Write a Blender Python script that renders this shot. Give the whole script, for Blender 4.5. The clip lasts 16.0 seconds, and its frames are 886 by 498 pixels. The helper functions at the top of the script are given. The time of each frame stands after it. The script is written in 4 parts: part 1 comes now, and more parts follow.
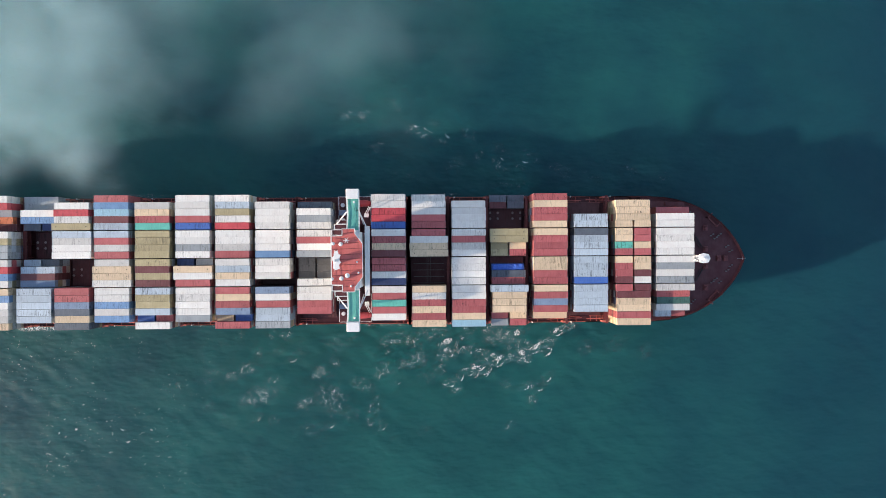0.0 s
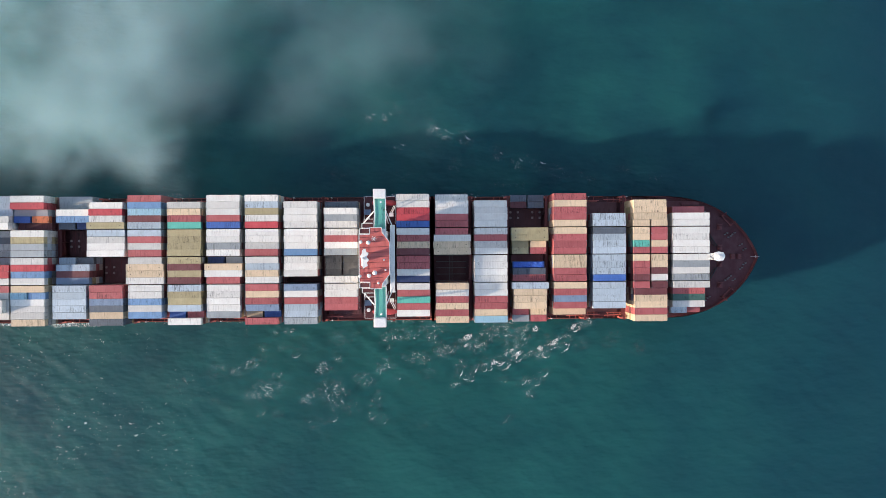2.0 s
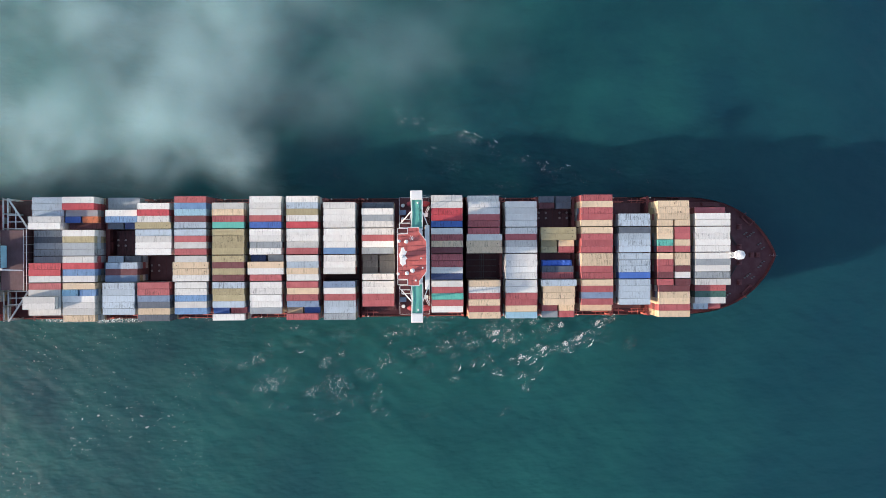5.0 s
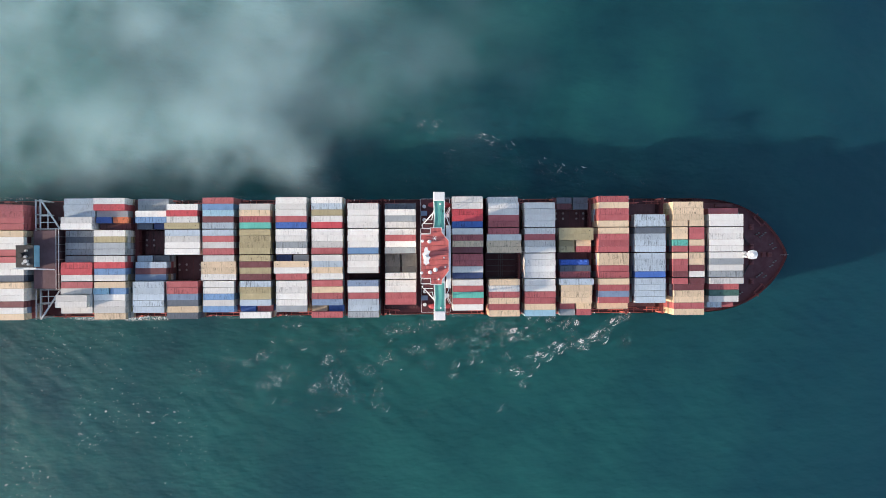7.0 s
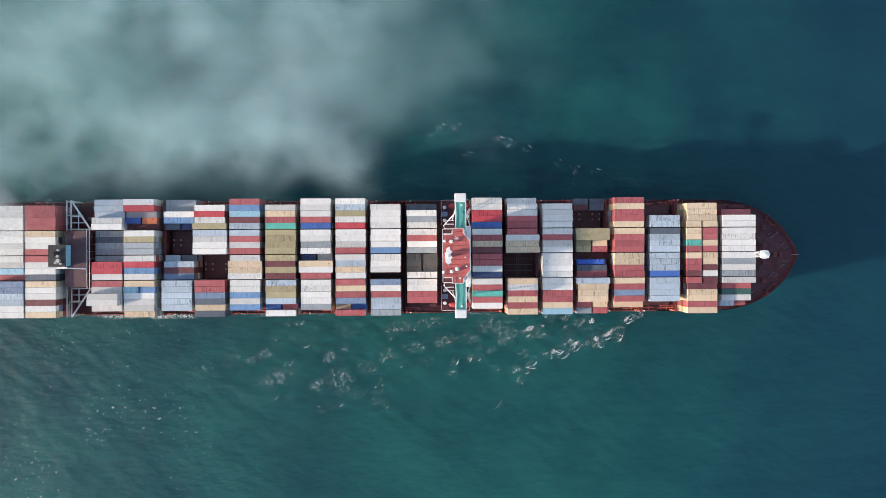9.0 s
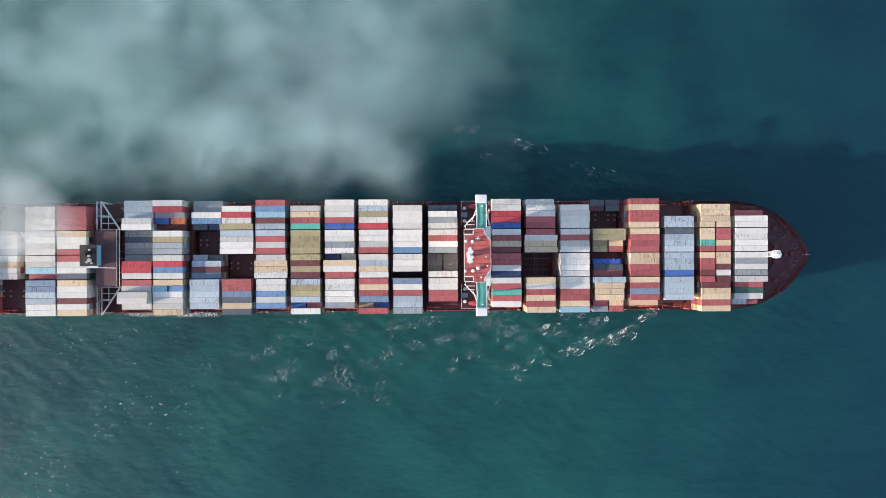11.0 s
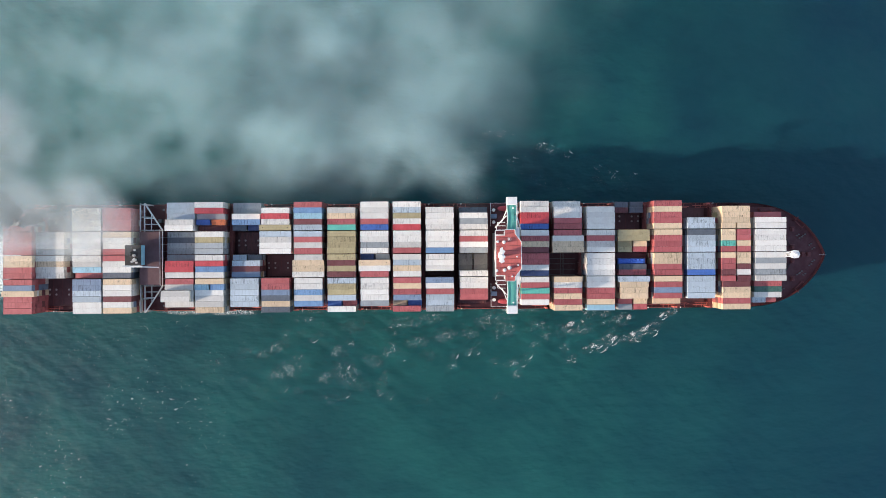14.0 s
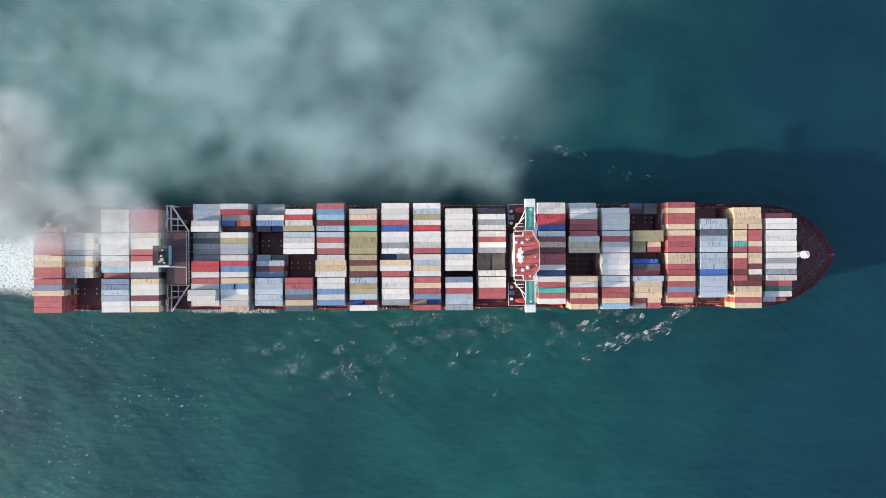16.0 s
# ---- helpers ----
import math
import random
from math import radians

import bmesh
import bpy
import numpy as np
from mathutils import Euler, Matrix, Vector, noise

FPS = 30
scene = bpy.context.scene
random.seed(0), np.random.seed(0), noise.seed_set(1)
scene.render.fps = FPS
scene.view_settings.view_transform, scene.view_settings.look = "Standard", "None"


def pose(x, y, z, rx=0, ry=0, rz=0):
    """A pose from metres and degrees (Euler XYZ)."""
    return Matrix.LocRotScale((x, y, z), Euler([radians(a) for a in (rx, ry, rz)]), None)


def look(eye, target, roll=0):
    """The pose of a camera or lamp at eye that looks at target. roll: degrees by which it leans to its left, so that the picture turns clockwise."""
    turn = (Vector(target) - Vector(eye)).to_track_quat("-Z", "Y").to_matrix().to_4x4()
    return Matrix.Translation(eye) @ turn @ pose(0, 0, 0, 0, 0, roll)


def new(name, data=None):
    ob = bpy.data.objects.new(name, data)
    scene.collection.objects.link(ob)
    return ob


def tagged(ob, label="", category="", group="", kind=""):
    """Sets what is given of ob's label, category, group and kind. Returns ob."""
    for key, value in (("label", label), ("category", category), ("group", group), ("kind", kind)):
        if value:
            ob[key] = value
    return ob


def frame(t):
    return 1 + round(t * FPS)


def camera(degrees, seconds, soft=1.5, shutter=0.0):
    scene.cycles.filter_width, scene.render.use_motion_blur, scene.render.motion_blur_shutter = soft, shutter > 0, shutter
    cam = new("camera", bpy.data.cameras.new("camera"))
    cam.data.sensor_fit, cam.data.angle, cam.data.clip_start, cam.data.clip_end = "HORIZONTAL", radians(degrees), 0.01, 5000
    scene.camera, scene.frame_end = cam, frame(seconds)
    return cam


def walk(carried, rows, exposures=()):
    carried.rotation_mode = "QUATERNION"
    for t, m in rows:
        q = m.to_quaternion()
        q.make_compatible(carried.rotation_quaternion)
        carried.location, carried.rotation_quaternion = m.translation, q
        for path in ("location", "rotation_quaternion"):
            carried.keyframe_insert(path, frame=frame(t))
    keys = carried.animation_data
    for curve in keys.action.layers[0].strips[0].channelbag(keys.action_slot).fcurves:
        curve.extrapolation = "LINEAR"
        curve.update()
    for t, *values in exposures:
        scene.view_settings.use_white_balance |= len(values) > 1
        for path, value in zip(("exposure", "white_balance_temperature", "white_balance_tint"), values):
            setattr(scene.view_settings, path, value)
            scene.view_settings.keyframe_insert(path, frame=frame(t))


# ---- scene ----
# World: metres, x along the ship's heading, y to port, z = 0 at the sea surface.
# The ship steams at 4.32 m/s; a drone hovers above and climbs.
SPEED = 4.32
cam = camera(62.92, 16.0, soft=0.65)
PATH = [
    (0.0, pose(28.05, 4.40, 292.69, -0.03, -1.24, -0.370)),
    (0.5, pose(28.11, 4.26, 294.63, -0.03, -1.24, -0.367)),
    (1.0, pose(28.09, 4.08, 296.60, -0.03, -1.24, -0.364)),
    (1.5, pose(28.13, 3.95, 298.58, -0.03, -1.24, -0.361)),
    (2.0, pose(28.04, 3.83, 300.52, -0.03, -1.24, -0.358)),
    (2.5, pose(28.08, 3.72, 302.44, -0.03, -1.24, -0.355)),
    (3.0, pose(28.07, 3.61, 304.43, -0.03, -1.24, -0.352)),
    (3.5, pose(28.12, 3.54, 306.48, -0.03, -1.24, -0.349)),
    (4.0, pose(28.03, 3.48, 308.55, -0.03, -1.24, -0.346)),
    (6.5, pose(28.33, 3.46, 318.05, -0.03, -1.24, -0.332)),
    (7.0, pose(28.33, 3.44, 320.01, -0.03, -1.24, -0.329)),
    (7.5, pose(28.46, 3.45, 321.95, -0.03, -1.24, -0.326)),
    (8.0, pose(28.48, 3.44, 323.89, -0.03, -1.24, -0.323)),
    (8.5, pose(28.53, 3.43, 325.77, -0.03, -1.24, -0.320)),
    (9.0, pose(28.51, 3.42, 327.65, -0.03, -1.24, -0.317)),
    (11.5, pose(28.32, 3.39, 337.38, -0.03, -1.24, -0.302)),
    (12.0, pose(28.18, 3.37, 339.29, -0.03, -1.24, -0.299)),
    (12.5, pose(28.13, 3.42, 341.19, -0.03, -1.24, -0.296)),
    (13.0, pose(27.93, 3.49, 343.06, -0.03, -1.24, -0.294)),
    (13.5, pose(27.79, 3.50, 344.93, -0.03, -1.24, -0.291)),
    (14.0, pose(27.69, 3.55, 346.87, -0.03, -1.24, -0.288)),
    (14.5, pose(27.66, 3.66, 348.87, -0.03, -1.24, -0.285)),
    (15.0, pose(27.65, 3.75, 350.91, -0.03, -1.24, -0.282)),
    (15.5, pose(27.63, 3.77, 352.93, -0.03, -1.24, -0.279)),
    (16.0, pose(27.62, 3.77, 354.91, -0.03, -1.24, -0.276)),
]
walk(cam, PATH, exposures=[(0.0, 0.94, 6950, 14), (16.0, 0.94, 6950, 14)])

# ---- light ----
SUN_ELEV, SUN_SLOPE = radians(17.0), 0.28
world = bpy.data.worlds.new("sky")
scene.world = world
world.use_nodes = True
wn = world.node_tree
sky = wn.nodes.new("ShaderNodeTexSky")
sky.sky_type = "NISHITA"
sky.sun_disc = False
sky.sun_elevation = SUN_ELEV
shine = Vector((-1.0, -SUN_SLOPE, 0)).normalized()          # towards the sun, level
sky.sun_rotation = math.atan2(shine.x, shine.y)
wn.links.new(sky.outputs[0], wn.nodes["Background"].inputs[0])
wn.nodes["Background"].inputs[1].default_value = 0.15
sun_data = bpy.data.lights.new("sun", "SUN")
sun_data.energy, sun_data.angle, sun_data.color = 2.75, radians(1.2), (1.0, 0.90, 0.77)
sun = new("sun", sun_data)
to_sun = Vector((shine.x * math.cos(SUN_ELEV), shine.y * math.cos(SUN_ELEV), math.sin(SUN_ELEV)))
sun.matrix_world = look(to_sun * 900, (0, 0, 0))
scene.cycles.transparent_max_bounces = 40


# ---- materials ----
def nodes_of(name):
    m = bpy.data.materials.new(name)
    m.use_nodes = True
    t = m.node_tree
    return m, t, t.nodes, t.links, t.nodes["Principled BSDF"]


def noise_tex(t, vec, scale, detail=3.0, rough=0.55):
    n = t.nodes.new("ShaderNodeTexNoise")
    n.inputs["Scale"].default_value = scale
    n.inputs["Detail"].default_value = detail
    n.inputs["Roughness"].default_value = rough
    if vec is not None:
        t.links.new(vec, n.inputs["Vector"])
    return n.outputs[0]


def mapped(t, out, scale):
    m = t.nodes.new("ShaderNodeMapping")
    m.inputs["Scale"].default_value = scale
    t.links.new(out, m.inputs["Vector"])
    return m.outputs[0]


def math_node(t, op, a, b=None, c=None, clamp=False):
    n = t.nodes.new("ShaderNodeMath")
    n.operation = op
    n.use_clamp = clamp
    for k, v in enumerate((a, b, c)):
        if v is None:
            continue
        if isinstance(v, (int, float)):
            n.inputs[k].default_value = v
        else:
            t.links.new(v, n.inputs[k])
    return n.outputs[0]


def ramp(t, fac, lo, hi, smooth=False):
    n = t.nodes.new("ShaderNodeMapRange")
    n.interpolation_type = "SMOOTHSTEP" if smooth else "LINEAR"
    n.inputs["From Min"].default_value, n.inputs["From Max"].default_value = lo, hi
    t.links.new(fac, n.inputs["Value"])
    return n.outputs[0]


def mix_col(t, fac, a, b, mode="MIX"):
    n = t.nodes.new("ShaderNodeMix")
    n.data_type, n.blend_type = "RGBA", mode
    for sock, v in ((n.inputs[0], fac), (n.inputs[6], a), (n.inputs[7], b)):
        if isinstance(v, (int, float)):
            sock.default_value = v
        elif isinstance(v, tuple):
            sock.default_value = (*v, 1.0)
        else:
            t.links.new(v, sock)
    return n.outputs[2]


def bump(t, height, strength, dist, bsdf):
    n = t.nodes.new("ShaderNodeBump")
    n.inputs["Strength"].default_value = strength
    n.inputs["Distance"].default_value = dist
    t.links.new(height, n.inputs["Height"])
    t.links.new(n.outputs[0], bsdf.inputs["Normal"])


def shifted(t, amount=90.0):
    """Object coordinates, moved by each object's own random number."""
    tc, oi = t.nodes.new("ShaderNodeTexCoord"), t.nodes.new("ShaderNodeObjectInfo")
    add = t.nodes.new("ShaderNodeVectorMath")
    add.operation = "ADD"
    t.links.new(tc.outputs["Object"], add.inputs[0])
    t.links.new(math_node(t, "MULTIPLY", oi.outputs["Random"], amount), add.inputs[1])
    return add.outputs[0], oi.outputs["Random"]


def paint(name, col, stain=0.55, rough=0.55, metal=0.0, rust=(0.16, 0.07, 0.035), rusty=0.5, vary=0.25):
    """Worn paint on steel: faded patches, dirt streaks across, specks of rust."""
    m, t, nd, ln, bs = nodes_of(name)
    vec, rnd = shifted(t)
    fade = ramp(t, noise_tex(t, vec, 0.35, 3), 0.3, 0.75)
    where = ramp(t, noise_tex(t, vec, 0.28, 3), 0.40, 0.66)
    streak = ramp(t, noise_tex(t, mapped(t, vec, (2.6, 0.22, 0.5)), 1.0, 5, 0.7), 0.50, 0.68)
    streak = math_node(t, "MULTIPLY", streak, math_node(t, "MULTIPLY_ADD", where, 0.8, 0.2))
    blot = math_node(t, "MULTIPLY", ramp(t, noise_tex(t, mapped(t, vec, (1.0, 0.7, 1.0)), 0.9, 5, 0.65), 0.60, 0.70), where)
    speck = ramp(t, noise_tex(t, vec, 1.7, 5, 0.7), 0.64, 0.72)
    fine = ramp(t, noise_tex(t, vec, 4.0, 4, 0.7), 0.3, 0.7)
    dark = tuple(c * 0.45 for c in col)
    grime = tuple(c * 0.20 + 0.012 for c in col)
    worn = math_node(t, "FRACT", math_node(t, "MULTIPLY", rnd, 17.3))
    worn = math_node(t, "MULTIPLY_ADD", math_node(t, "POWER", worn, 2.2), 1.9, 0.55)
    streak = math_node(t, "MULTIPLY", streak, worn)
    blot = math_node(t, "MULTIPLY", blot, worn)
    dash = ramp(t, noise_tex(t, mapped(t, vec, (3.4, 0.9, 0.9)), 1.0, 4, 0.65), 0.61, 0.68)
    dash = math_node(t, "MULTIPLY", dash, ramp(t, worn, 0.9, 2.2))
    pale = tuple(min(0.85, c * 1.12 + 0.03) for c in col)
    c = mix_col(t, fade, col, pale)
    c = mix_col(t, math_node(t, "MULTIPLY", fine, 0.22), c, dark)
    c = mix_col(t, math_node(t, "MULTIPLY", streak, stain * 1.7, clamp=True), c, dark)
    c = mix_col(t, math_node(t, "MULTIPLY", blot, stain * 1.5, clamp=True), c, grime)
    c = mix_col(t, math_node(t, "MULTIPLY", dash, min(1.0, stain * 1.8)), c, grime)
    c = mix_col(t, math_node(t, "MULTIPLY", speck, rusty), c, rust)
    tone = math_node(t, "MULTIPLY_ADD", rnd, vary, 1.0 - vary * 0.6)
    c = mix_col(t, 1.0, c, tone, "MULTIPLY")
    ln.new(c, bs.inputs["Base Color"])
    bs.inputs["Roughness"].default_value = rough
    bs.inputs["Metallic"].default_value = metal
    bump(t, noise_tex(t, vec, 3.0, 4), 0.25, 0.05, bs)
    return m


COLOURS = {
    "w": ("white", (0.77, 0.73, 0.69)), "W": ("light grey", (0.60, 0.58, 0.55)), "g": ("grey", (0.33, 0.36, 0.38)),
    "G": ("dark slate grey", (0.10, 0.12, 0.15)), "r": ("faded red", (0.44, 0.105, 0.11)), "R": ("bright red", (0.52, 0.055, 0.07)),
    "m": ("dark maroon", (0.17, 0.045, 0.05)), "b": ("pale blue-grey", (0.43, 0.51, 0.58)), "B": ("strong blue", (0.045, 0.13, 0.42)),
    "n": ("navy blue", (0.025, 0.05, 0.15)), "y": ("beige", (0.70, 0.53, 0.36)), "k": ("khaki", (0.42, 0.35, 0.20)),
    "t": ("turquoise green", (0.10, 0.46, 0.38)), "d": ("dark green", (0.045, 0.12, 0.10)), "c": ("pale cyan", (0.33, 0.56, 0.68)),
    "s": ("slate blue", (0.18, 0.25, 0.36)), "u": ("steel blue", (0.15, 0.29, 0.50)), "h": ("taupe grey", (0.17, 0.155, 0.14)), "o": ("orange", (0.60, 0.16, 0.06)),
}
PAINT = {k: paint("container_" + v[0].replace(" ", "_").replace("-", "_"), v[1]) for k, v in COLOURS.items()}
PAINT["b"] = paint("container_pale_blue_stained", COLOURS["b"][1], stain=0.75)
PAINT["w"] = paint("container_white_clean", COLOURS["w"][1], stain=0.34)
PAINT["W"] = paint("container_light_grey_clean", COLOURS["W"][1], stain=0.40)
STEEL = paint("galvanised_castings", (0.30, 0.30, 0.30), rusty=0.6)
DECK_RED = paint("deck_oxide_red", (0.095, 0.016, 0.020), stain=0.5, rusty=0.3, vary=0.1)
HATCH = paint("hatch_cover_brown", (0.11, 0.030, 0.032), stain=0.6, rusty=0.4, vary=0.2)
HULL_RED = paint("hull_red", (0.15, 0.024, 0.026), stain=0.4, vary=0.0)
LASHING = paint("lashing_steel_maroon", (0.16, 0.032, 0.032), stain=0.5, vary=0.2)
SIDE_RED = paint("rail_coral_red", (0.55, 0.13, 0.10), stain=0.3, vary=0.1)
ROOF_RED = paint("bridge_roof_red", (0.58, 0.13, 0.115), stain=0.5, vary=0.0)
WHITE = paint("ship_white", (0.80, 0.80, 0.80), stain=0.15, rusty=0.15, vary=0.05)
TEAL = paint("wing_deck_green", (0.10, 0.42, 0.36), stain=0.35, rusty=0.1, vary=0.0)
CASING = paint("casing_dull_maroon", (0.10, 0.042, 0.048), stain=0.4, vary=0.0)
FUNNEL_BLUE = paint("funnel_light_blue", (0.22, 0.48, 0.62), stain=0.3, rusty=0.1, vary=0.0)
# black for sooty and dark parts, also for the painted shade in the open hold
SOOT_SHADE = paint("soot_shade_black", (0.02, 0.02, 0.022), stain=0.4, rusty=0.1)
PIPE = paint("pale_steel_pipe", (0.50, 0.50, 0.50), rusty=0.3)
GREY = paint("winch_grey", (0.17, 0.165, 0.16), rusty=0.5)
TARP = paint("tarpaulin_blue", (0.03, 0.12, 0.50), stain=0.5, rusty=0.0)
LUG = paint("lug_pale", (0.40, 0.34, 0.31), rusty=0.4)


def stack_paint():
    """Paint for the buried containers: one colour for each, picked at random."""
    m, t, nd, ln, bs = nodes_of("mixed_container_paint")
    geo = nd.new("ShaderNodeNewGeometry")
    cr = nd.new("ShaderNodeValToRGB")
    cr.color_ramp.interpolation = "CONSTANT"
    keys = "wrbykmWsgr"
    el = cr.color_ramp.elements
    while len(el) < len(keys):
        el.new(0.5)
    for k, ch in enumerate(keys):
        el[k].position, el[k].color = k / len(keys), (*COLOURS[ch][1], 1)
    ln.new(geo.outputs["Random Per Island"], cr.inputs[0])
    tc = nd.new("ShaderNodeTexCoord")
    st = ramp(t, noise_tex(t, mapped(t, tc.outputs["Object"], (2.0, 2.0, 0.3)), 1.0, 4), 0.5, 0.8)
    ln.new(mix_col(t, math_node(t, "MULTIPLY", st, 0.5), cr.outputs[0], (0.12, 0.08, 0.06)), bs.inputs["Base Color"])
    bs.inputs["Roughness"].default_value = 0.6
    return m


STACK = stack_paint()


def sea_water():
    m, t, nd, ln, bs = nodes_of("sea_water")
    tc = nd.new("ShaderNodeTexCoord")
    v = tc.outputs["Object"]
    broad = ramp(t, noise_tex(t, v, 0.006, 3), 0.35, 0.65)
    cloudy = ramp(t, noise_tex(t, mapped(t, v, (0.8, 1.0, 1.0)), 0.022, 5, 0.6), 0.38, 0.68)
    fine = ramp(t, noise_tex(t, mapped(t, v, (0.5, 1.2, 1.0)), 0.11, 5, 0.6), 0.35, 0.75)
    c = mix_col(t, broad, (0.0024, 0.050, 0.078), (0.0055, 0.084, 0.088))
    c = mix_col(t, math_node(t, "MULTIPLY", cloudy, 0.85), c, (0.0125, 0.132, 0.127))
    c = mix_col(t, math_node(t, "MULTIPLY", fine, 0.25), c, (0.014, 0.126, 0.126))
    # light fall-off ahead of the ship, painted in as darker, bluer water colour
    sep = nd.new("ShaderNodeSeparateXYZ")
    ln.new(v, sep.inputs[0])
    wander = math_node(t, "MULTIPLY_ADD", noise_tex(t, v, 0.01, 3), 120.0, sep.outputs[0])
    falloff = ramp(t, wander, 135.0, 300.0, True)
    c = mix_col(t, math_node(t, "MULTIPLY", falloff, 0.75), c, (0.0022, 0.041, 0.074))
    # sun glints painted into the colour as pale flecks, scattered in patches
    glint = ramp(t, noise_tex(t, mapped(t, v, (0.8, 1.15, 1.0)), 0.55, 6, 0.70), 0.615, 0.655)
    where = ramp(t, noise_tex(t, v, 0.035, 4), 0.47, 0.60)
    astern = math_node(t, "SUBTRACT", 1.0, ramp(t, wander, -60.0, 20.0, True))
    sunward = math_node(t, "SUBTRACT", 1.0, ramp(t, sep.outputs[1], -45.0, -15.0, True))
    fl = math_node(t, "MULTIPLY", math_node(t, "MULTIPLY", glint, where), math_node(t, "MULTIPLY", astern, sunward))
    c = mix_col(t, math_node(t, "MULTIPLY", fl, 0.8), c, (0.7, 0.75, 0.75))
    ln.new(c, bs.inputs["Base Color"])
    bs.inputs["Roughness"].default_value = 0.45
    bs.inputs["IOR"].default_value = 1.33
    # murky water: light spreads below the surface before it comes back
    bs.inputs["Subsurface Weight"].default_value = 1.0
    bs.inputs["Subsurface Radius"].default_value = (4.0, 9.0, 9.0)
    bs.inputs["Subsurface Scale"].default_value = 1.0
    swell = noise_tex(t, mapped(t, v, (0.05, 0.10, 0.1)), 1.0, 3)
    chop = noise_tex(t, mapped(t, v, (0.8, 1.2, 1.0)), 0.22, 3, 0.5)
    rip = noise_tex(t, v, 1.4, 3, 0.6)
    train = nd.new("ShaderNodeTexWave")
    train.inputs["Scale"].default_value = 0.045
    train.inputs["Distortion"].default_value = 7.0
    train.inputs["Detail"].default_value = 3.0
    train.inputs["Detail Scale"].default_value = 0.6
    turn = nd.new("ShaderNodeMapping")
    turn.inputs["Rotation"].default_value = (0, 0, radians(-52))
    ln.new(v, turn.inputs["Vector"])
    ln.new(turn.outputs[0], train.inputs["Vector"])
    rough_patch = ramp(t, noise_tex(t, v, 0.015, 3), 0.4, 0.65)
    h = math_node(t, "MULTIPLY_ADD", chop, 0.35, math_node(t, "MULTIPLY", swell, 2.0))
    h = math_node(t, "MULTIPLY_ADD", math_node(t, "MULTIPLY", train.outputs["Fac"], rough_patch), 0.20, h)
    h = math_node(t, "MULTIPLY_ADD", rip, 0.035, h)
    bump(t, h, 0.6, 1.0, bs)
    return m


def foam_mat(name, lace, cover, strength, swirl=2.0, clots=1.0, line=0.10):
    """Sea foam: lacy cell edges, thinning out towards the patch's rim."""
    m, t, nd, ln, bs = nodes_of(name)
    tc, oi = nd.new("ShaderNodeTexCoord"), nd.new("ShaderNodeObjectInfo")
    vec, rnd = shifted(t)
    warp = nd.new("ShaderNodeVectorMath")
    warp.operation = "ADD"
    nn = nd.new("ShaderNodeTexNoise")
    nn.inputs["Scale"].default_value = 1.0 / swirl
    ln.new(vec, nn.inputs["Vector"])
    ln.new(vec, warp.inputs[0])
    ln.new(mapped(t, nn.outputs["Color"], (swirl, swirl, swirl)), warp.inputs[1])
    vo = nd.new("ShaderNodeTexVoronoi")
    vo.feature = "DISTANCE_TO_EDGE"
    vo.inputs["Scale"].default_value = lace
    ln.new(warp.outputs[0], vo.inputs["Vector"])
    edge = math_node(t, "SUBTRACT", 1.0, ramp(t, vo.outputs["Distance"], 0.004, line))
    body = ramp(t, noise_tex(t, vec, lace * 0.55, 5, 0.65), 0.62 - cover, 0.80 - cover)
    at = nd.new("ShaderNodeAttribute")
    at.attribute_name = "rim"
    solid = ramp(t, noise_tex(t, vec, lace * 1.6, 4), 0.60 - cover * 0.5, 0.72)
    a = math_node(t, "MULTIPLY", math_node(t, "MAXIMUM", edge, math_node(t, "MULTIPLY", solid, clots)), body)
    a = math_node(t, "MULTIPLY", a, ramp(t, at.outputs["Fac"], 0.0, 0.6, True))
    a = math_node(t, "MULTIPLY", a, strength, clamp=True)
    bs.inputs["Base Color"].default_value = (0.70, 0.83, 0.84, 1)
    bs.inputs["Roughness"].default_value = 0.8
    ln.new(a, bs.inputs["Alpha"])
    return m


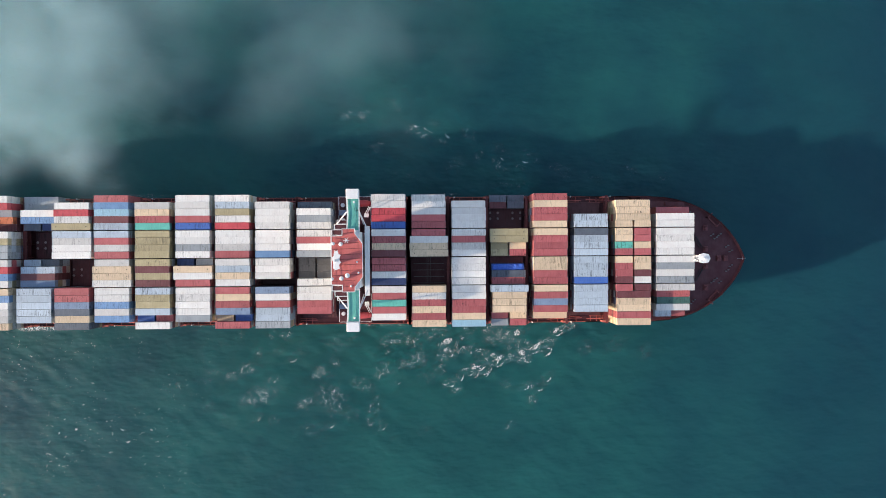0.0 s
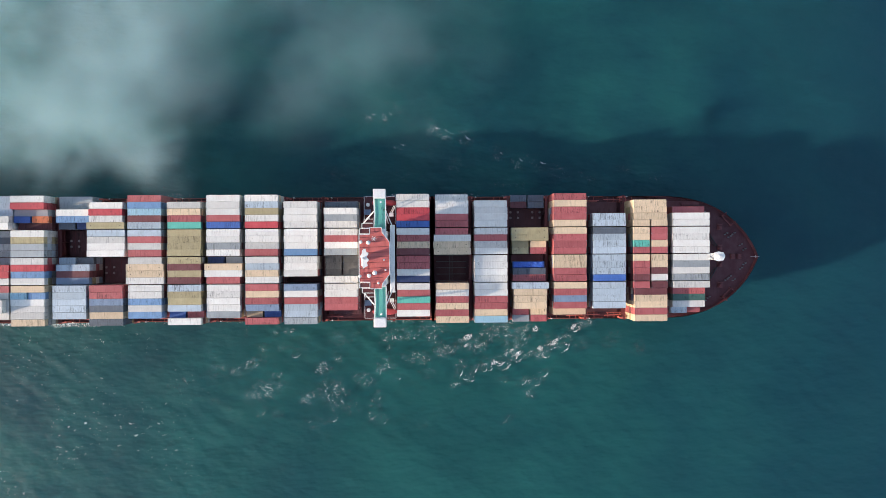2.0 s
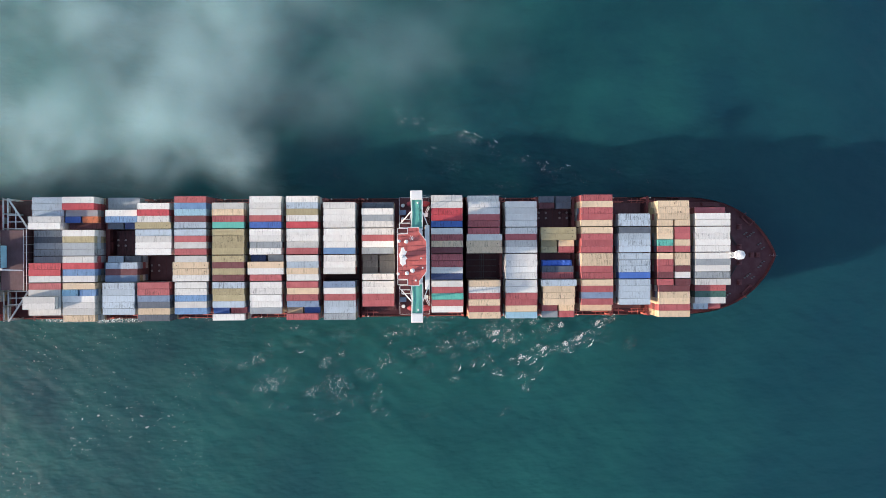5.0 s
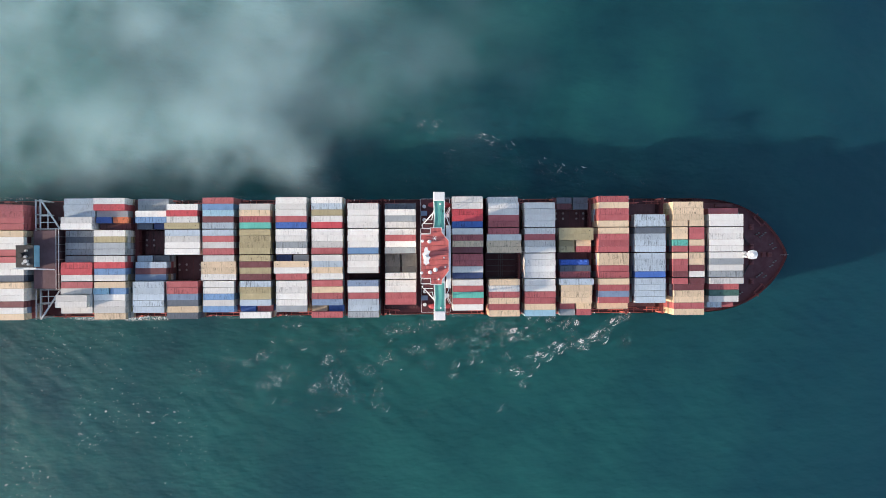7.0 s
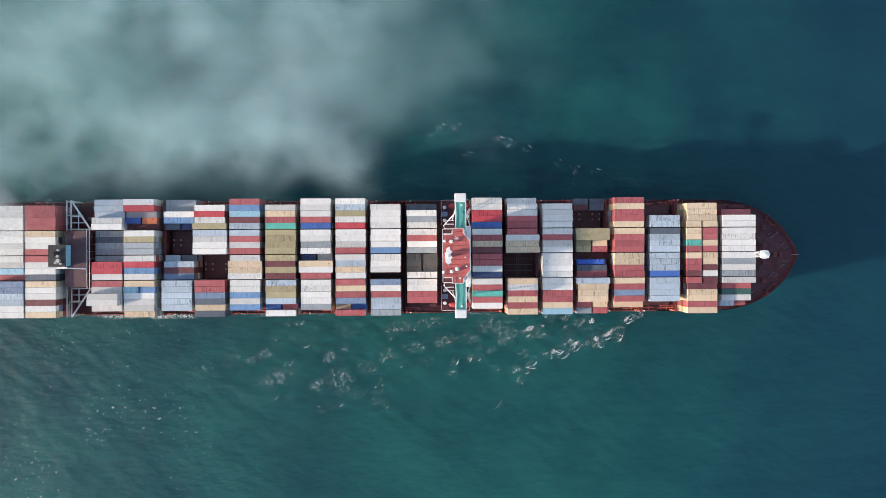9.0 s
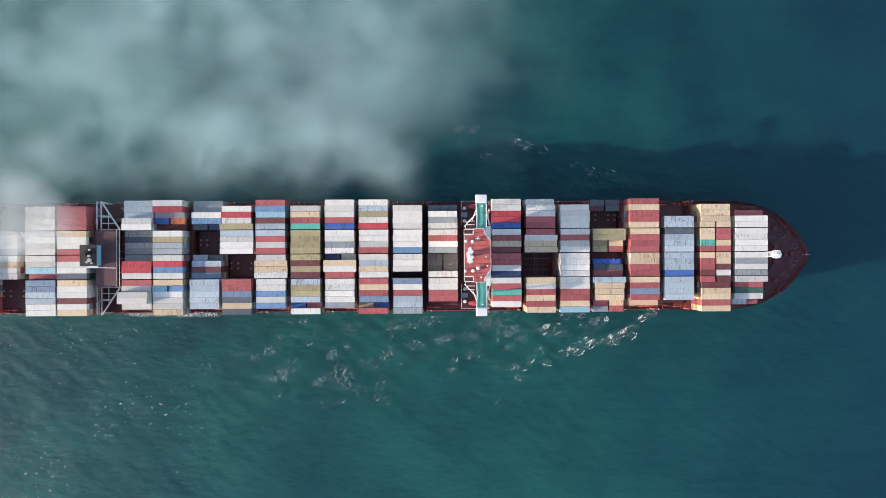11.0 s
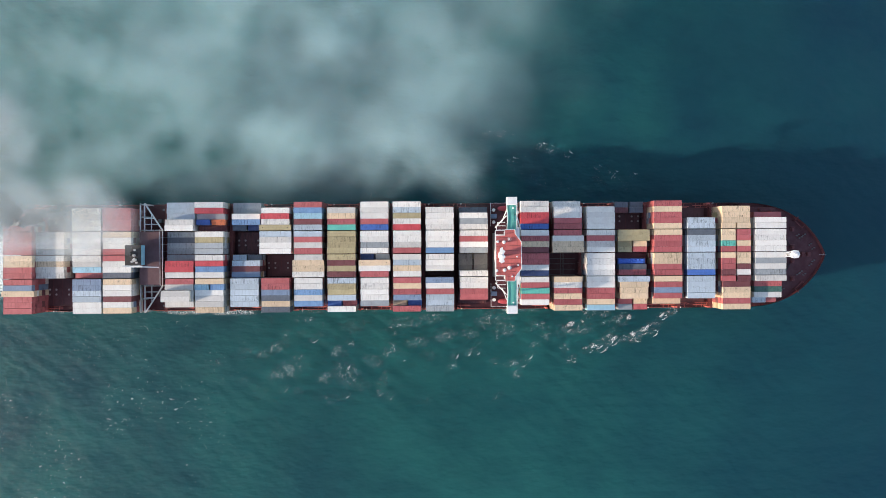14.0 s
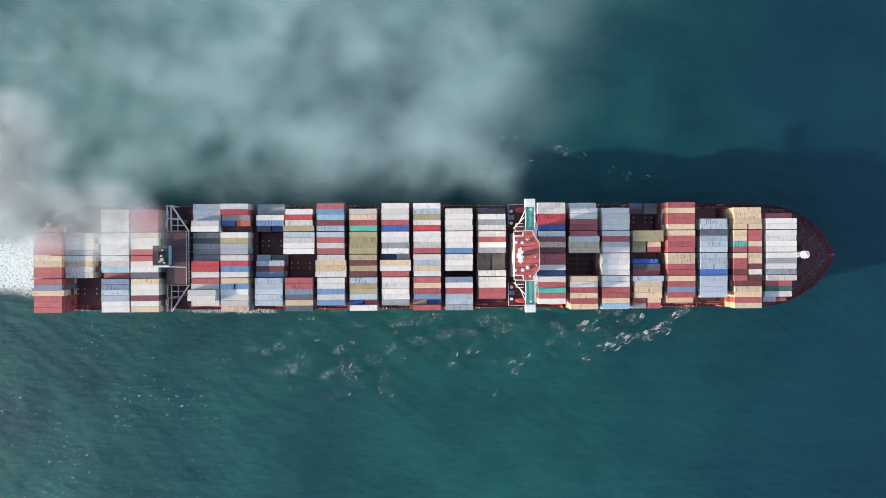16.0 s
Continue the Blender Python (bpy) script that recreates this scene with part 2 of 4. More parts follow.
def smoke_mat(name, density, grain, low, high, red=0.74):
    """Thin exhaust smoke on puffs that fade out towards their rim."""
    m, t, nd, ln, bs = nodes_of(name)
    nd.remove(bs)
    vec, rnd = shifted(t, 400.0)
    at = nd.new("ShaderNodeAttribute")
    at.attribute_name = "rim"
    broad = ramp(t, noise_tex(t, vec, grain, 2, 0.5), 0.25, 0.70, True)
    wisp = ramp(t, noise_tex(t, vec, grain * 2.3, 7, 0.60), low, high, True)
    a = math_node(t, "MULTIPLY", ramp(t, at.outputs["Fac"], 0.0, 0.75, True), math_node(t, "MULTIPLY", broad, wisp))
    a = math_node(t, "MULTIPLY", a, math_node(t, "MULTIPLY_ADD", rnd, 0.5 * density, 0.75 * density), clamp=True)
    bp = nd.new("ShaderNodeBump")
    bp.inputs["Strength"].default_value, bp.inputs["Distance"].default_value = 0.16, 1.0
    ln.new(noise_tex(t, vec, grain * 3.0, 3, 0.5), bp.inputs["Height"])
    dif, tra, trp = nd.new("ShaderNodeBsdfDiffuse"), nd.new("ShaderNodeBsdfTranslucent"), nd.new("ShaderNodeBsdfTransparent")
    dif.inputs[0].default_value = (red, 0.92, 0.92, 1)
    tra.inputs[0].default_value = (red, 0.92, 0.92, 1)
    ln.new(bp.outputs[0], dif.inputs["Normal"]), ln.new(bp.outputs[0], tra.inputs["Normal"])
    mx, out = nd.new("ShaderNodeMixShader"), nd.new("ShaderNodeMixShader")
    mx.inputs[0].default_value = 0.15
    ln.new(dif.outputs[0], mx.inputs[1]), ln.new(tra.outputs[0], mx.inputs[2])
    ln.new(a, out.inputs[0]), ln.new(trp.outputs[0], out.inputs[1]), ln.new(mx.outputs[0], out.inputs[2])
    ln.new(out.outputs[0], nd["Material Output"].inputs[0])
    return m


SEA = sea_water()
FOAM = foam_mat("foam_lace", 1.15, 0.17, 0.80, 1.8, 0.12, 0.07)
CREST = foam_mat("foam_crest", 1.1, 0.33, 1.2, 2.0, 0.7)
FADED = foam_mat("foam_faded", 1.3, 0.15, 0.38, 2.0, 0.08, 0.07)
WASH = foam_mat("foam_wake", 0.6, 0.56, 2.0, 6.0)
HAZE = smoke_mat("smoke_haze", 0.19, 0.014, 0.15, 0.72, 0.68)
VEIL = smoke_mat("smoke_veil", 0.19, 0.016, 0.20, 0.70, 0.60)
SMOKE = smoke_mat("thin_smoke", 0.19, 0.024, 0.28, 0.68, 0.68)
STEAM = smoke_mat("dense_smoke", 0.19, 0.035, 0.25, 0.66, 0.88)


# ---- mesh helpers ----
def box(bm, x0, x1, y0, y1, z0, z1):
    vs = [bm.verts.new((x, y, z)) for x in (x0, x1) for y in (y0, y1) for z in (z0, z1)]
    for f in ((0, 1, 3, 2), (4, 6, 7, 5), (0, 4, 5, 1), (2, 3, 7, 6), (0, 2, 6, 4), (1, 5, 7, 3)):
        bm.faces.new([vs[k] for k in f])
    return vs


def beam(bm, a, b, w):
    """A square bar from a to b."""
    a, b = Vector(a), Vector(b)
    d = (b - a).normalized()
    side = d.cross(Vector((0, 0, 1)) if abs(d.z) < 0.95 else Vector((1, 0, 0))).normalized() * w / 2
    up = side.cross(d).normalized() * w / 2
    vs = [bm.verts.new(p + s * side + u * up) for p in (a, b) for s, u in ((-1, -1), (1, -1), (1, 1), (-1, 1))]
    for k in range(4):
        bm.faces.new((vs[k], vs[(k + 1) % 4], vs[4 + (k + 1) % 4], vs[4 + k]))
    bm.faces.new(vs[3::-1])
    bm.faces.new(vs[4:])


def tube(bm, x, y, z0, z1, r0, r1=None, n=14):
    r1 = r0 if r1 is None else r1
    rings = [[bm.verts.new((x + r * math.cos(k * math.tau / n), y + r * math.sin(k * math.tau / n), z)) for k in range(n)] for z, r in ((z0, r0), (z1, r1))]
    for k in range(n):
        bm.faces.new((rings[0][k], rings[0][(k + 1) % n], rings[1][(k + 1) % n], rings[1][k]))
    bm.faces.new(rings[1])
    bm.faces.new(rings[0][::-1])


def dome(bm, x, y, z, r, squash=1.0):
    bmesh.ops.create_uvsphere(bm, u_segments=16, v_segments=10, radius=r, matrix=Matrix.LocRotScale((x, y, z), None, (1, 1, squash)))


def prism(bm, outline, z0, z1):
    """An upright block over a flat outline, counter-clockwise."""
    lo = [bm.verts.new((x, y, z0)) for x, y in outline]
    hi = [bm.verts.new((x, y, z1)) for x, y in outline]
    for k in range(len(lo)):
        j = (k + 1) % len(lo)
        bm.faces.new((lo[k], lo[j], hi[j], hi[k]))
    bm.faces.new(hi)
    bm.faces.new(lo[::-1])


def finish(bm, name, mat, bevel=0.0):
    bmesh.ops.recalc_face_normals(bm, faces=bm.faces)
    if bevel:
        bmesh.ops.bevel(bm, geom=bm.edges[:], offset=bevel, segments=1, affect="EDGES")
    me = bpy.data.meshes.new(name)
    bm.to_mesh(me)
    bm.free()
    me.materials.append(mat)
    return me


def part(name, bm, mat, parent, label="", bevel=0.0, at=None):
    ob = new(name, finish(bm, name, mat, bevel) if isinstance(bm, bmesh.types.BMesh) else bm)
    ob.parent = parent
    if at is not None:
        ob.matrix_basis = at
    return tagged(ob, label)


RIDERS = []          # what goes along with the ship


# ---- the sea ----
bm = bmesh.new()
bmesh.ops.create_grid(bm, x_segments=40, y_segments=40, size=4500)
sea = tagged(new("water", finish(bm, "water", SEA)), "teal green sea surface with small ripples", "sea", kind="structure")


# ---- the ship's hull ----
def half_beam(x, z):
    """Half the hull's breadth at length x and height z."""
    k = max(0.0, min(1.0, z / 20.0))
    tip = 136.0 + 11.8 * k ** 1.3
    full = 92.0 + 6.0 * k
    if x >= tip:
        return 0.0
    if x > full:
        u = (x - full) / (tip - full)
        return 23.95 * max(0.0, 1 - u ** (1.9 + 1.5 * k)) ** (1.0 - 0.22 * k)
    if x < -185:
        u = (-185 - x) / 31
        return 23.95 * (1 - (0.45 - 0.40 * k) * u * u)
    return 23.95


DECK_Z, HATCH_Z = 17.0, 18.8
STERN = -215.0
ship = tagged(new("container_ship"), "long red-hulled container ship under way, fully loaded, trailing foam", "ship")
RIDERS.append(ship)


def build_hull():
    stations = [STERN + k * 6.0 for k in range(51)] + [88 + k * 3.0 for k in range(12)] + [123 + k * 1.5 for k in range(17)] + [147.4, 147.65, 148.2]
    levels = [-4.0, 0.0, 3.0, 7.0, 11.0, 14.0, 17.0]
    bm = bmesh.new()
    for side in (1, -1):
        grid = []
        for x in stations:
            rise = 3.6 * max(0.0, min(1.0, (x - 104) / 14.0))
            row = []
            for z in levels + [18.1]:
                zz = z + rise * max(0, z) / 17.0
                tip = 136.0 + 11.8 * max(0.0, min(1.0, zz / 20.0)) ** 1.3
                row.append(bm.verts.new((min(x, tip), side * half_beam(x, zz), zz)))
            grid.append(row)
        for a, b in zip(grid, grid[1:]):
            for k in range(len(a) - 1):
                quad = (a[k], b[k], b[k + 1], a[k + 1])
                bm.faces.new(quad if side < 0 else quad[::-1])
    bmesh.ops.remove_doubles(bm, verts=bm.verts, dist=0.01)
    stern_edge = [v for v in bm.verts if abs(v.co.x - STERN) < 0.01]
    stern_edge.sort(key=lambda v: (v.co.y > 0, v.co.z if v.co.y > 0 else -v.co.z))
    bm.faces.new(stern_edge)
    part("hull", bm, HULL_RED, ship, "dark red painted steel hull with flared bow")
    # main deck and the raised forecastle deck
    for name, xs, z in (("main_deck", [x for x in stations if x <= 112], DECK_Z), ("forecastle_deck", [x for x in stations if x > 106], 20.2)):
        bm = bmesh.new()
        rows = [(bm.verts.new((x, -half_beam(x, z) + 0.15, z)), bm.verts.new((x, half_beam(x, z) - 0.15, z))) for x in xs if half_beam(x, z) > 0.2]
        for a, b in zip(rows, rows[1:]):
            bm.faces.new((a[0], b[0], b[1], a[1]))
        part(name, bm, DECK_RED, ship, "oxide red steel deck")
    bm = bmesh.new()
    box(bm, 105.8, 106.2, -23.5, 23.5, DECK_Z, 20.2)
    part("forecastle_bulkhead", bm, DECK_RED, ship)


def rail(name, pts, z, mat, h=1.1):
    bm = bmesh.new()
    for (xa, ya), (xb, yb) in zip(pts, pts[1:]):
        for k in (0.55, 1.0):
            beam(bm, (xa, ya, z + h * k), (xb, yb, z + h * k), 0.09)
        n = max(1, int(math.dist((xa, ya), (xb, yb)) / 2.5))
        for k in range(n):
            u = k / n
            x, y = xa + (xb - xa) * u, ya + (yb - ya) * u
            beam(bm, (x, y, z), (x, y, z + h), 0.10)
    return part(name, bm, mat, ship)


build_hull()
for side in (1, -1):
    rail("side_rail", [(x, side * 23.7) for x in range(-212, 100, 12)], DECK_Z + 1.0, SIDE_RED)
    rail("bow_rail", [(x, side * (half_beam(x, 20.2) - 0.3)) for x in (104, 112, 120, 126, 131, 135, 139, 142, 144.5, 146.2, 147.3, 147.75)], 20.6, HULL_RED, 1.0)

# ---- bays: tokens from port to starboard; colours, tiers, L for a longer box, two letters for two short boxes ----
BAYS = [
    (-208.6, ". . r5 W5 r5 r5 r5 r5 r5 y5 y5 r5 r5 r5 s5 y5L r5 r5 r5"),
    (-196.2, ". . . . . w4 w4 W4 g4 w4 y4 w4 W4 . . . . . ."),
    (-179.2, ". w5 w5 w5 w5 w5 w5 W5 w5 w5 W5 c5 r4 s5 s5 b5 b5 w5 w5"),
    (-166.3, ". r5 r5 r5 r5 y5 w5 w5 r5 r5 w5 w5 G5 y5 w5 w5 m5 w5 y5"),
    (-139.8, "b4 b4 b4 W5 w5 g3< G3< g3< g3< g3< R5 R5 W5 r5 W5 W6< W6< W5 ."),
    (-126.9, "w5 R5 g4 Bo4 m3 w5 k5 g5 g5 W5 R5 u5 W5 y5 cu5 w5 W5 W5 y5"),
    (-111.8, "g3 g3 w4 u4 Gn3 . . . . bG3 b4 m4 s4 b5 b5 b5 b5 b5 ."),
    (-98.5, ". w5 R5 W5 k5L b5L W5L w5L w5L . . . . r5 r5 s5 G5 y5 G5"),
    (-84.4, "r5 u5 c5 m5 b5 b5 r5 W5 r5 W5 y5L y5L w5L w5 w5 u5 W5 u5 ."),
    (-70.0, ". W5 y5 r5 t5 k5 k5 k5 k5 k5 m5 k5 m5 b5 k5 k5 b5 Br4 w5"),
    (-55.7, "w5 w5 w5 r5 B5 w5 w5 g5 w5 ng4 y5L w5L r5 w5 W5 w5 w5 g5 ."),
    (-41.6, "w5 b5 k5 w5 R5 w5 w5 W5 r5 W5 b5 y5 w5 r5 y5 r5 s5 yB4 r5"),
    (-27.4, ". w5 w5 w5 w5 w5 w5 w5 u5 w5 w5 w5 . s5 w5 r5 b5 b5 g5"),
    (-12.6, ". G4 w5 g5 W5 W5 r5 w5 g5 hh3 hh3 hh3 w5 w5 w5 r5 r5 . ."),
    (14.2, "w5 w5 R5 R5 B5 w5 r5 y5 m5 r5 r5 w5 n5 w5 r5 t5 r5 w5 ."),
    (28.6, "w4 w5 w5 r5 r5 r5 w5L y5L y5L . . . . y5 w5 r5 y5 r5 y5"),
    (43.0, ". w5 w5 w5 w5 w5 r5 W5 w5 w5 w5 w5 w5 w5 w5 r5 r5 y5 c5"),
    (57.6, "GG2 mG2 . . . k5L k5L ky4 kr4 m2 . G4 r4 b5L y5 y5 y5 ry4 gr4"),
    (72.5, "r5 y5 r5 r5 y5 y5 r5 r5 r5 y5 y5 r5 r5 y5 r5 s5 r5 y4 ."),
    (87.2, ". . . b5 b5 G5 b5 b5 b5 b5 b5 b5 B5 b5 b5 b5 b5 . ."),
    (102.6, ". y5 y5 y5 yy5 yr5 yr5 ty5 rr5 yy5 ry5 rm5 mw5 rm5 m5 y5 y5 r5 y5"),
    (117.9, ". . r4 w5L w5L w5L w5L w5L w5L w5L g5L w5L g5L W5L r4 d4 w4 b3- ."),
]
TIER, L40, L45, L20, WIDE = 2.75, 12.19, 13.72, 6.06, 2.42
GAP_AFTER = (5, 9, 13)


def row_y(k):
    """The middle of row k (0 at the port side)."""
    extra = sum(1 for g in GAP_AFTER if k >= g)
    return 24.1 - 0.3 * extra - 2.47 * (k + 0.5)


def open_hold(xc, y0, y1):
    """Cell guides that show in the open hold between the covers."""
    for k in range(5):
        y = y0 + (y1 - y0) * k / 4
        bm = bmesh.new()
        beam(bm, (xc - 5.8, y, HATCH_Z - 0.6), (xc + 5.8, y, HATCH_Z - 0.6), 0.22)
        part("cell_guide", bm, GREY, ship)
    for dx in (-0.7, 0.0, 0.7):
        bm = bmesh.new()
        beam(bm, (xc + dx, y0, HATCH_Z - 0.4), (xc + dx, y1, HATCH_Z - 0.4), 0.16)
        part("cell_guide", bm, GREY, ship)


def build_ship_floor(xc, tokens):
    """Hatch covers, their lugs and the pedestals beneath the outer rows of one bay."""
    base = 20.2 if xc > 108 else DECK_Z
    for a, b in ((1, 5), (5, 9), (9, 13), (13, 18)):
        y1, y0 = row_y(a) + 1.2, row_y(b - 1) - 1.2
        bm = bmesh.new()
        # the open hold's deep shade is a sunken block coloured black
        pit = xc == 28.6 and a == 9
        box(bm, xc - 6.3, xc + 6.3, y0, y1, base - (4 if pit else 0), (HATCH_Z if xc < 108 else 21.4) - (3.5 if pit else 0))
        if pit:
            open_hold(xc, y0, y1)
        cover = part("hatch_cover", bm, SOOT_SHADE if pit else HATCH, ship, bevel=0.12)
        if sum(tokens[k] == "." for k in range(a, b)) >= 3 and xc < 80 and not pit:
            mid = (y0 + y1) / 2
            for dx in (-5.7, -2.8, 2.8, 5.7):
                for dy in (-1.1, 1.1):
                    bm = bmesh.new()
                    tube(bm, xc + dx, mid + dy, HATCH_Z - 0.1, HATCH_Z + 0.22, 0.50, 0.42, 12)
                    socket = part("lashing_socket", bm, LUG, cover, "pale raised lashing socket")
            for dx in (-4.2, 0.0, 4.2):
                bm = bmesh.new()
                box(bm, xc + dx - 0.08, xc + dx + 0.08, y0 + 0.3, y1 - 0.3, HATCH_Z - 0.05, HATCH_Z + 0.06)
                part("cover_seam", bm, LASHING, cover)
    if xc < 108:
        for k in (0, 18):
            if tokens[k] == ".":
                continue
            for dx in (-5.8, 5.8):
                bm = bmesh.new()
                box(bm, xc + dx - 0.3, xc + dx + 0.3, row_y(k) - 1.1, row_y(k) + 1.0, DECK_Z, HATCH_Z)
                part("container_pedestal", bm, LASHING, ship)


def lashing_bridge(x, top=23.5):
    """The narrow gangway frame between two bays."""
    bm = bmesh.new()
    for y in range(-23, 24, 5):
        box(bm, x - 0.35, x - 0.2, y - 0.15, y + 0.15, DECK_Z, top)
        box(bm, x + 0.2, x + 0.35, y - 0.15, y + 0.15, DECK_Z, top)
    for z in (20.6, top):
        box(bm, x - 0.4, x + 0.4, -23.9, 23.9, z - 0.1, z)
    for s in (-0.4, 0.4):
        beam(bm, (x + s, -23.9, top + 1.0), (x + s, 23.9, top + 1.0), 0.07)
    return part("lashing_bridge", bm, HULL_RED if x > 90 else LASHING, ship)


def side_gear(x, side):
    """Posts, pipes and a ladder rail at the deck edge between two bays."""
    bm = bmesh.new()
    y = side * 23.4
    for dx in (-0.9, 0.9):
        box(bm, x + dx - 0.22, x + dx + 0.22, y - 0.3, y + 0.3, DECK_Z, 21.6)
    box(bm, x - 1.1, x + 1.1, y - 0.35, y + 0.35, 21.4, 21.7)
    part("deck_edge_frame", bm, SIDE_RED, ship, "coral red frame at the deck edge")
    bm = bmesh.new()
    beam(bm, (x - 6.6, side * 22.6, 19.0), (x + 6.6, side * 22.2, 19.2), 0.28)
    beam(bm, (x - 5.5, side * 21.6, 18.2), (x + 6.0, side * 21.8, 18.4), 0.22)
    for k in range(5):
        beam(bm, (x - 5 + 2.4 * k, side * 21.4, 18.3), (x - 5 + 2.4 * k, side * 23.6, 18.6), 0.18)
    part("deck_pipework", bm, SIDE_RED, ship)
    bm = bmesh.new()
    dome(bm, x + 2.5, side * 23.7, 19.6, 0.28)
    tube(bm, x + 2.5, side * 23.7, DECK_Z, 19.6, 0.1, n=8)
    part("deck_light", bm, WHITE, ship)


# ---- containers ----
MESHES = {}


def container_meshes(length, key):
    """Body, roof, door and casting of a box of that length and colour, origin under its middle."""
    if (length, key) in MESHES:
        return MESHES[length, key]
    mat, hx, hy, H = PAINT[key], length / 2, WIDE / 2, 2.70
    bm = bmesh.new()
    n = int(length / 0.28)
    for s in (-1, 1):                                    # corrugated long walls
        pts = []
        for k in range(n + 1):
            x = -hx + 0.16 + (length - 0.32) * k / n
            y = s * (hy - (0.03 if k % 2 else 0.075))
            pts.append((bm.verts.new((x, y, 0.12)), bm.verts.new((x, y, H - 0.10))))
        for a, b in zip(pts, pts[1:]):
            f = (a[0], b[0], b[1], a[1])
            bm.faces.new(f if s < 0 else f[::-1])
    for s in (-1, 1):                                    # rails and posts of the frame
        box(bm, -hx, hx, s * hy - 0.06 * (s > 0) - 0.0, s * hy + 0.06 * (s < 0), H - 0.12, H)
        box(bm, -hx, hx, s * hy - 0.06 * (s > 0), s * hy + 0.06 * (s < 0), 0, 0.14)
        for e in (-1, 1):
            x0 = e * hx - (0.16 if e > 0 else 0)
            y0 = s * hy - (0.14 if s > 0 else 0)
            box(bm, x0, x0 + 0.16, y0, y0 + 0.14, 0.02, H - 0.02)
    for e in (-1, 1):
        x0 = e * hx - (0.10 if e > 0 else 0)
        box(bm, x0, x0 + 0.10, -hy + 0.05, hy - 0.05, H - 0.14, H - 0.005)
    box(bm, -hx + 0.03, -hx + 0.09, -hy + 0.1, hy - 0.1, 0.1, H - 0.1)
    box(bm, -hx + 0.1, hx - 0.1, -hy + 0.05, hy - 0.05, 0.05, 0.14)
    body = finish(bm, "container_body", mat)
    bm = bmesh.new()                                     # roof with crosswise swages
    n = int(length / 0.60)
    pts = []
    for k in range(2 * n + 1):
        x = -hx + 0.10 + (length - 0.2) * k / (2 * n)
        z = H - (0.03 if k % 2 else 0.042)
        pts.append((bm.verts.new((x, -hy + 0.05, z)), bm.verts.new((x, hy - 0.05, z))))
    for a, b in zip(pts, pts[1:]):
        bm.faces.new((a[0], b[0], b[1], a[1]))
    roof = finish(bm, "container_roof", mat)
    bm = bmesh.new()                                     # one leaf of the door, with its two lock bars
    box(bm, 0, 0.05, -0.56, 0.56, 0.14, H - 0.15)
    for y in (-0.28, 0.28):
        tube(bm, 0.075, y, 0.16, H - 0.17, 0.025, n=6)
    door = finish(bm, "container_door", mat)
    bm = bmesh.new()
    box(bm, -0.09, 0.09, -0.085, 0.085, -0.06, 0.06)
    casting = finish(bm, "corner_casting", STEEL)
    MESHES[length, key] = body, roof, door, casting
    return MESHES[length, key]


def container(x, y, z, length, key, yaw=0.0):
    body, roof, door, casting = container_meshes(length, key)
    ob = new("shipping_container", body)
    ob.matrix_basis = pose(x, y, z, 0, 0, yaw)
    size = {L40: "forty-foot", L45: "long", L20: "twenty-foot"}[length]
    tagged(ob, "%s %s steel shipping container with streaked corrugated roof" % (COLOURS[key][0], size), "container", "containers on the ship's deck")
    part("roof", roof, None, ob)
    hx = length / 2
    for s in (-1, 1):
        part("door", door, None, ob, at=pose(hx - 0.10, s * 0.57, 0))
        for e in (-1, 1):
            part("corner_casting", casting, None, ob, at=pose(e * (hx - 0.085), s * (WIDE / 2 - 0.08), 2.665))
    if length == L45 and key in "ky":
        for e in (-1, 1):
            bm = bmesh.new()
            tube(bm, e * 5.3, 0, 2.64, 2.72, 0.17, n=8)
            part("roof_fitting", bm, SOOT_SHADE, ob)
    RIDERS.append(ob)
    return ob


def tarpaulin(x, y, z):
    """A rumpled blue tarpaulin over an open-top load."""
    bm = bmesh.new()
    nx, ny = 36, 10
    g = [[bm.verts.new((-5.9 + 11.8 * i / nx, -1.22 + 2.44 * j / ny,
                        2.3 + 0.35 * noise.noise((i * 0.35, j * 0.4, 3.0)) - (0.9 if j in (0, ny) or i in (0, nx) else 0))) for j in range(ny + 1)] for i in range(nx + 1)]
    for i in range(nx):
        for j in range(ny):
            bm.faces.new((g[i][j], g[i + 1][j], g[i + 1][j + 1], g[i][j + 1]))
    ob = tagged(new("open_top_container"), "open-top container load under a rumpled blue tarpaulin", "container", "containers on the ship's deck")
    ob.matrix_basis = pose(x, y, z)
    part("tarpaulin", bm, TARP, ob, "rumpled bright blue tarpaulin")
    bm = bmesh.new()
    box(bm, -6.0, 6.0, -1.2, 1.2, 0, 1.9)
    part("tray", bm, PAINT["B"], ob, bevel=0.04)
    RIDERS.append(ob)


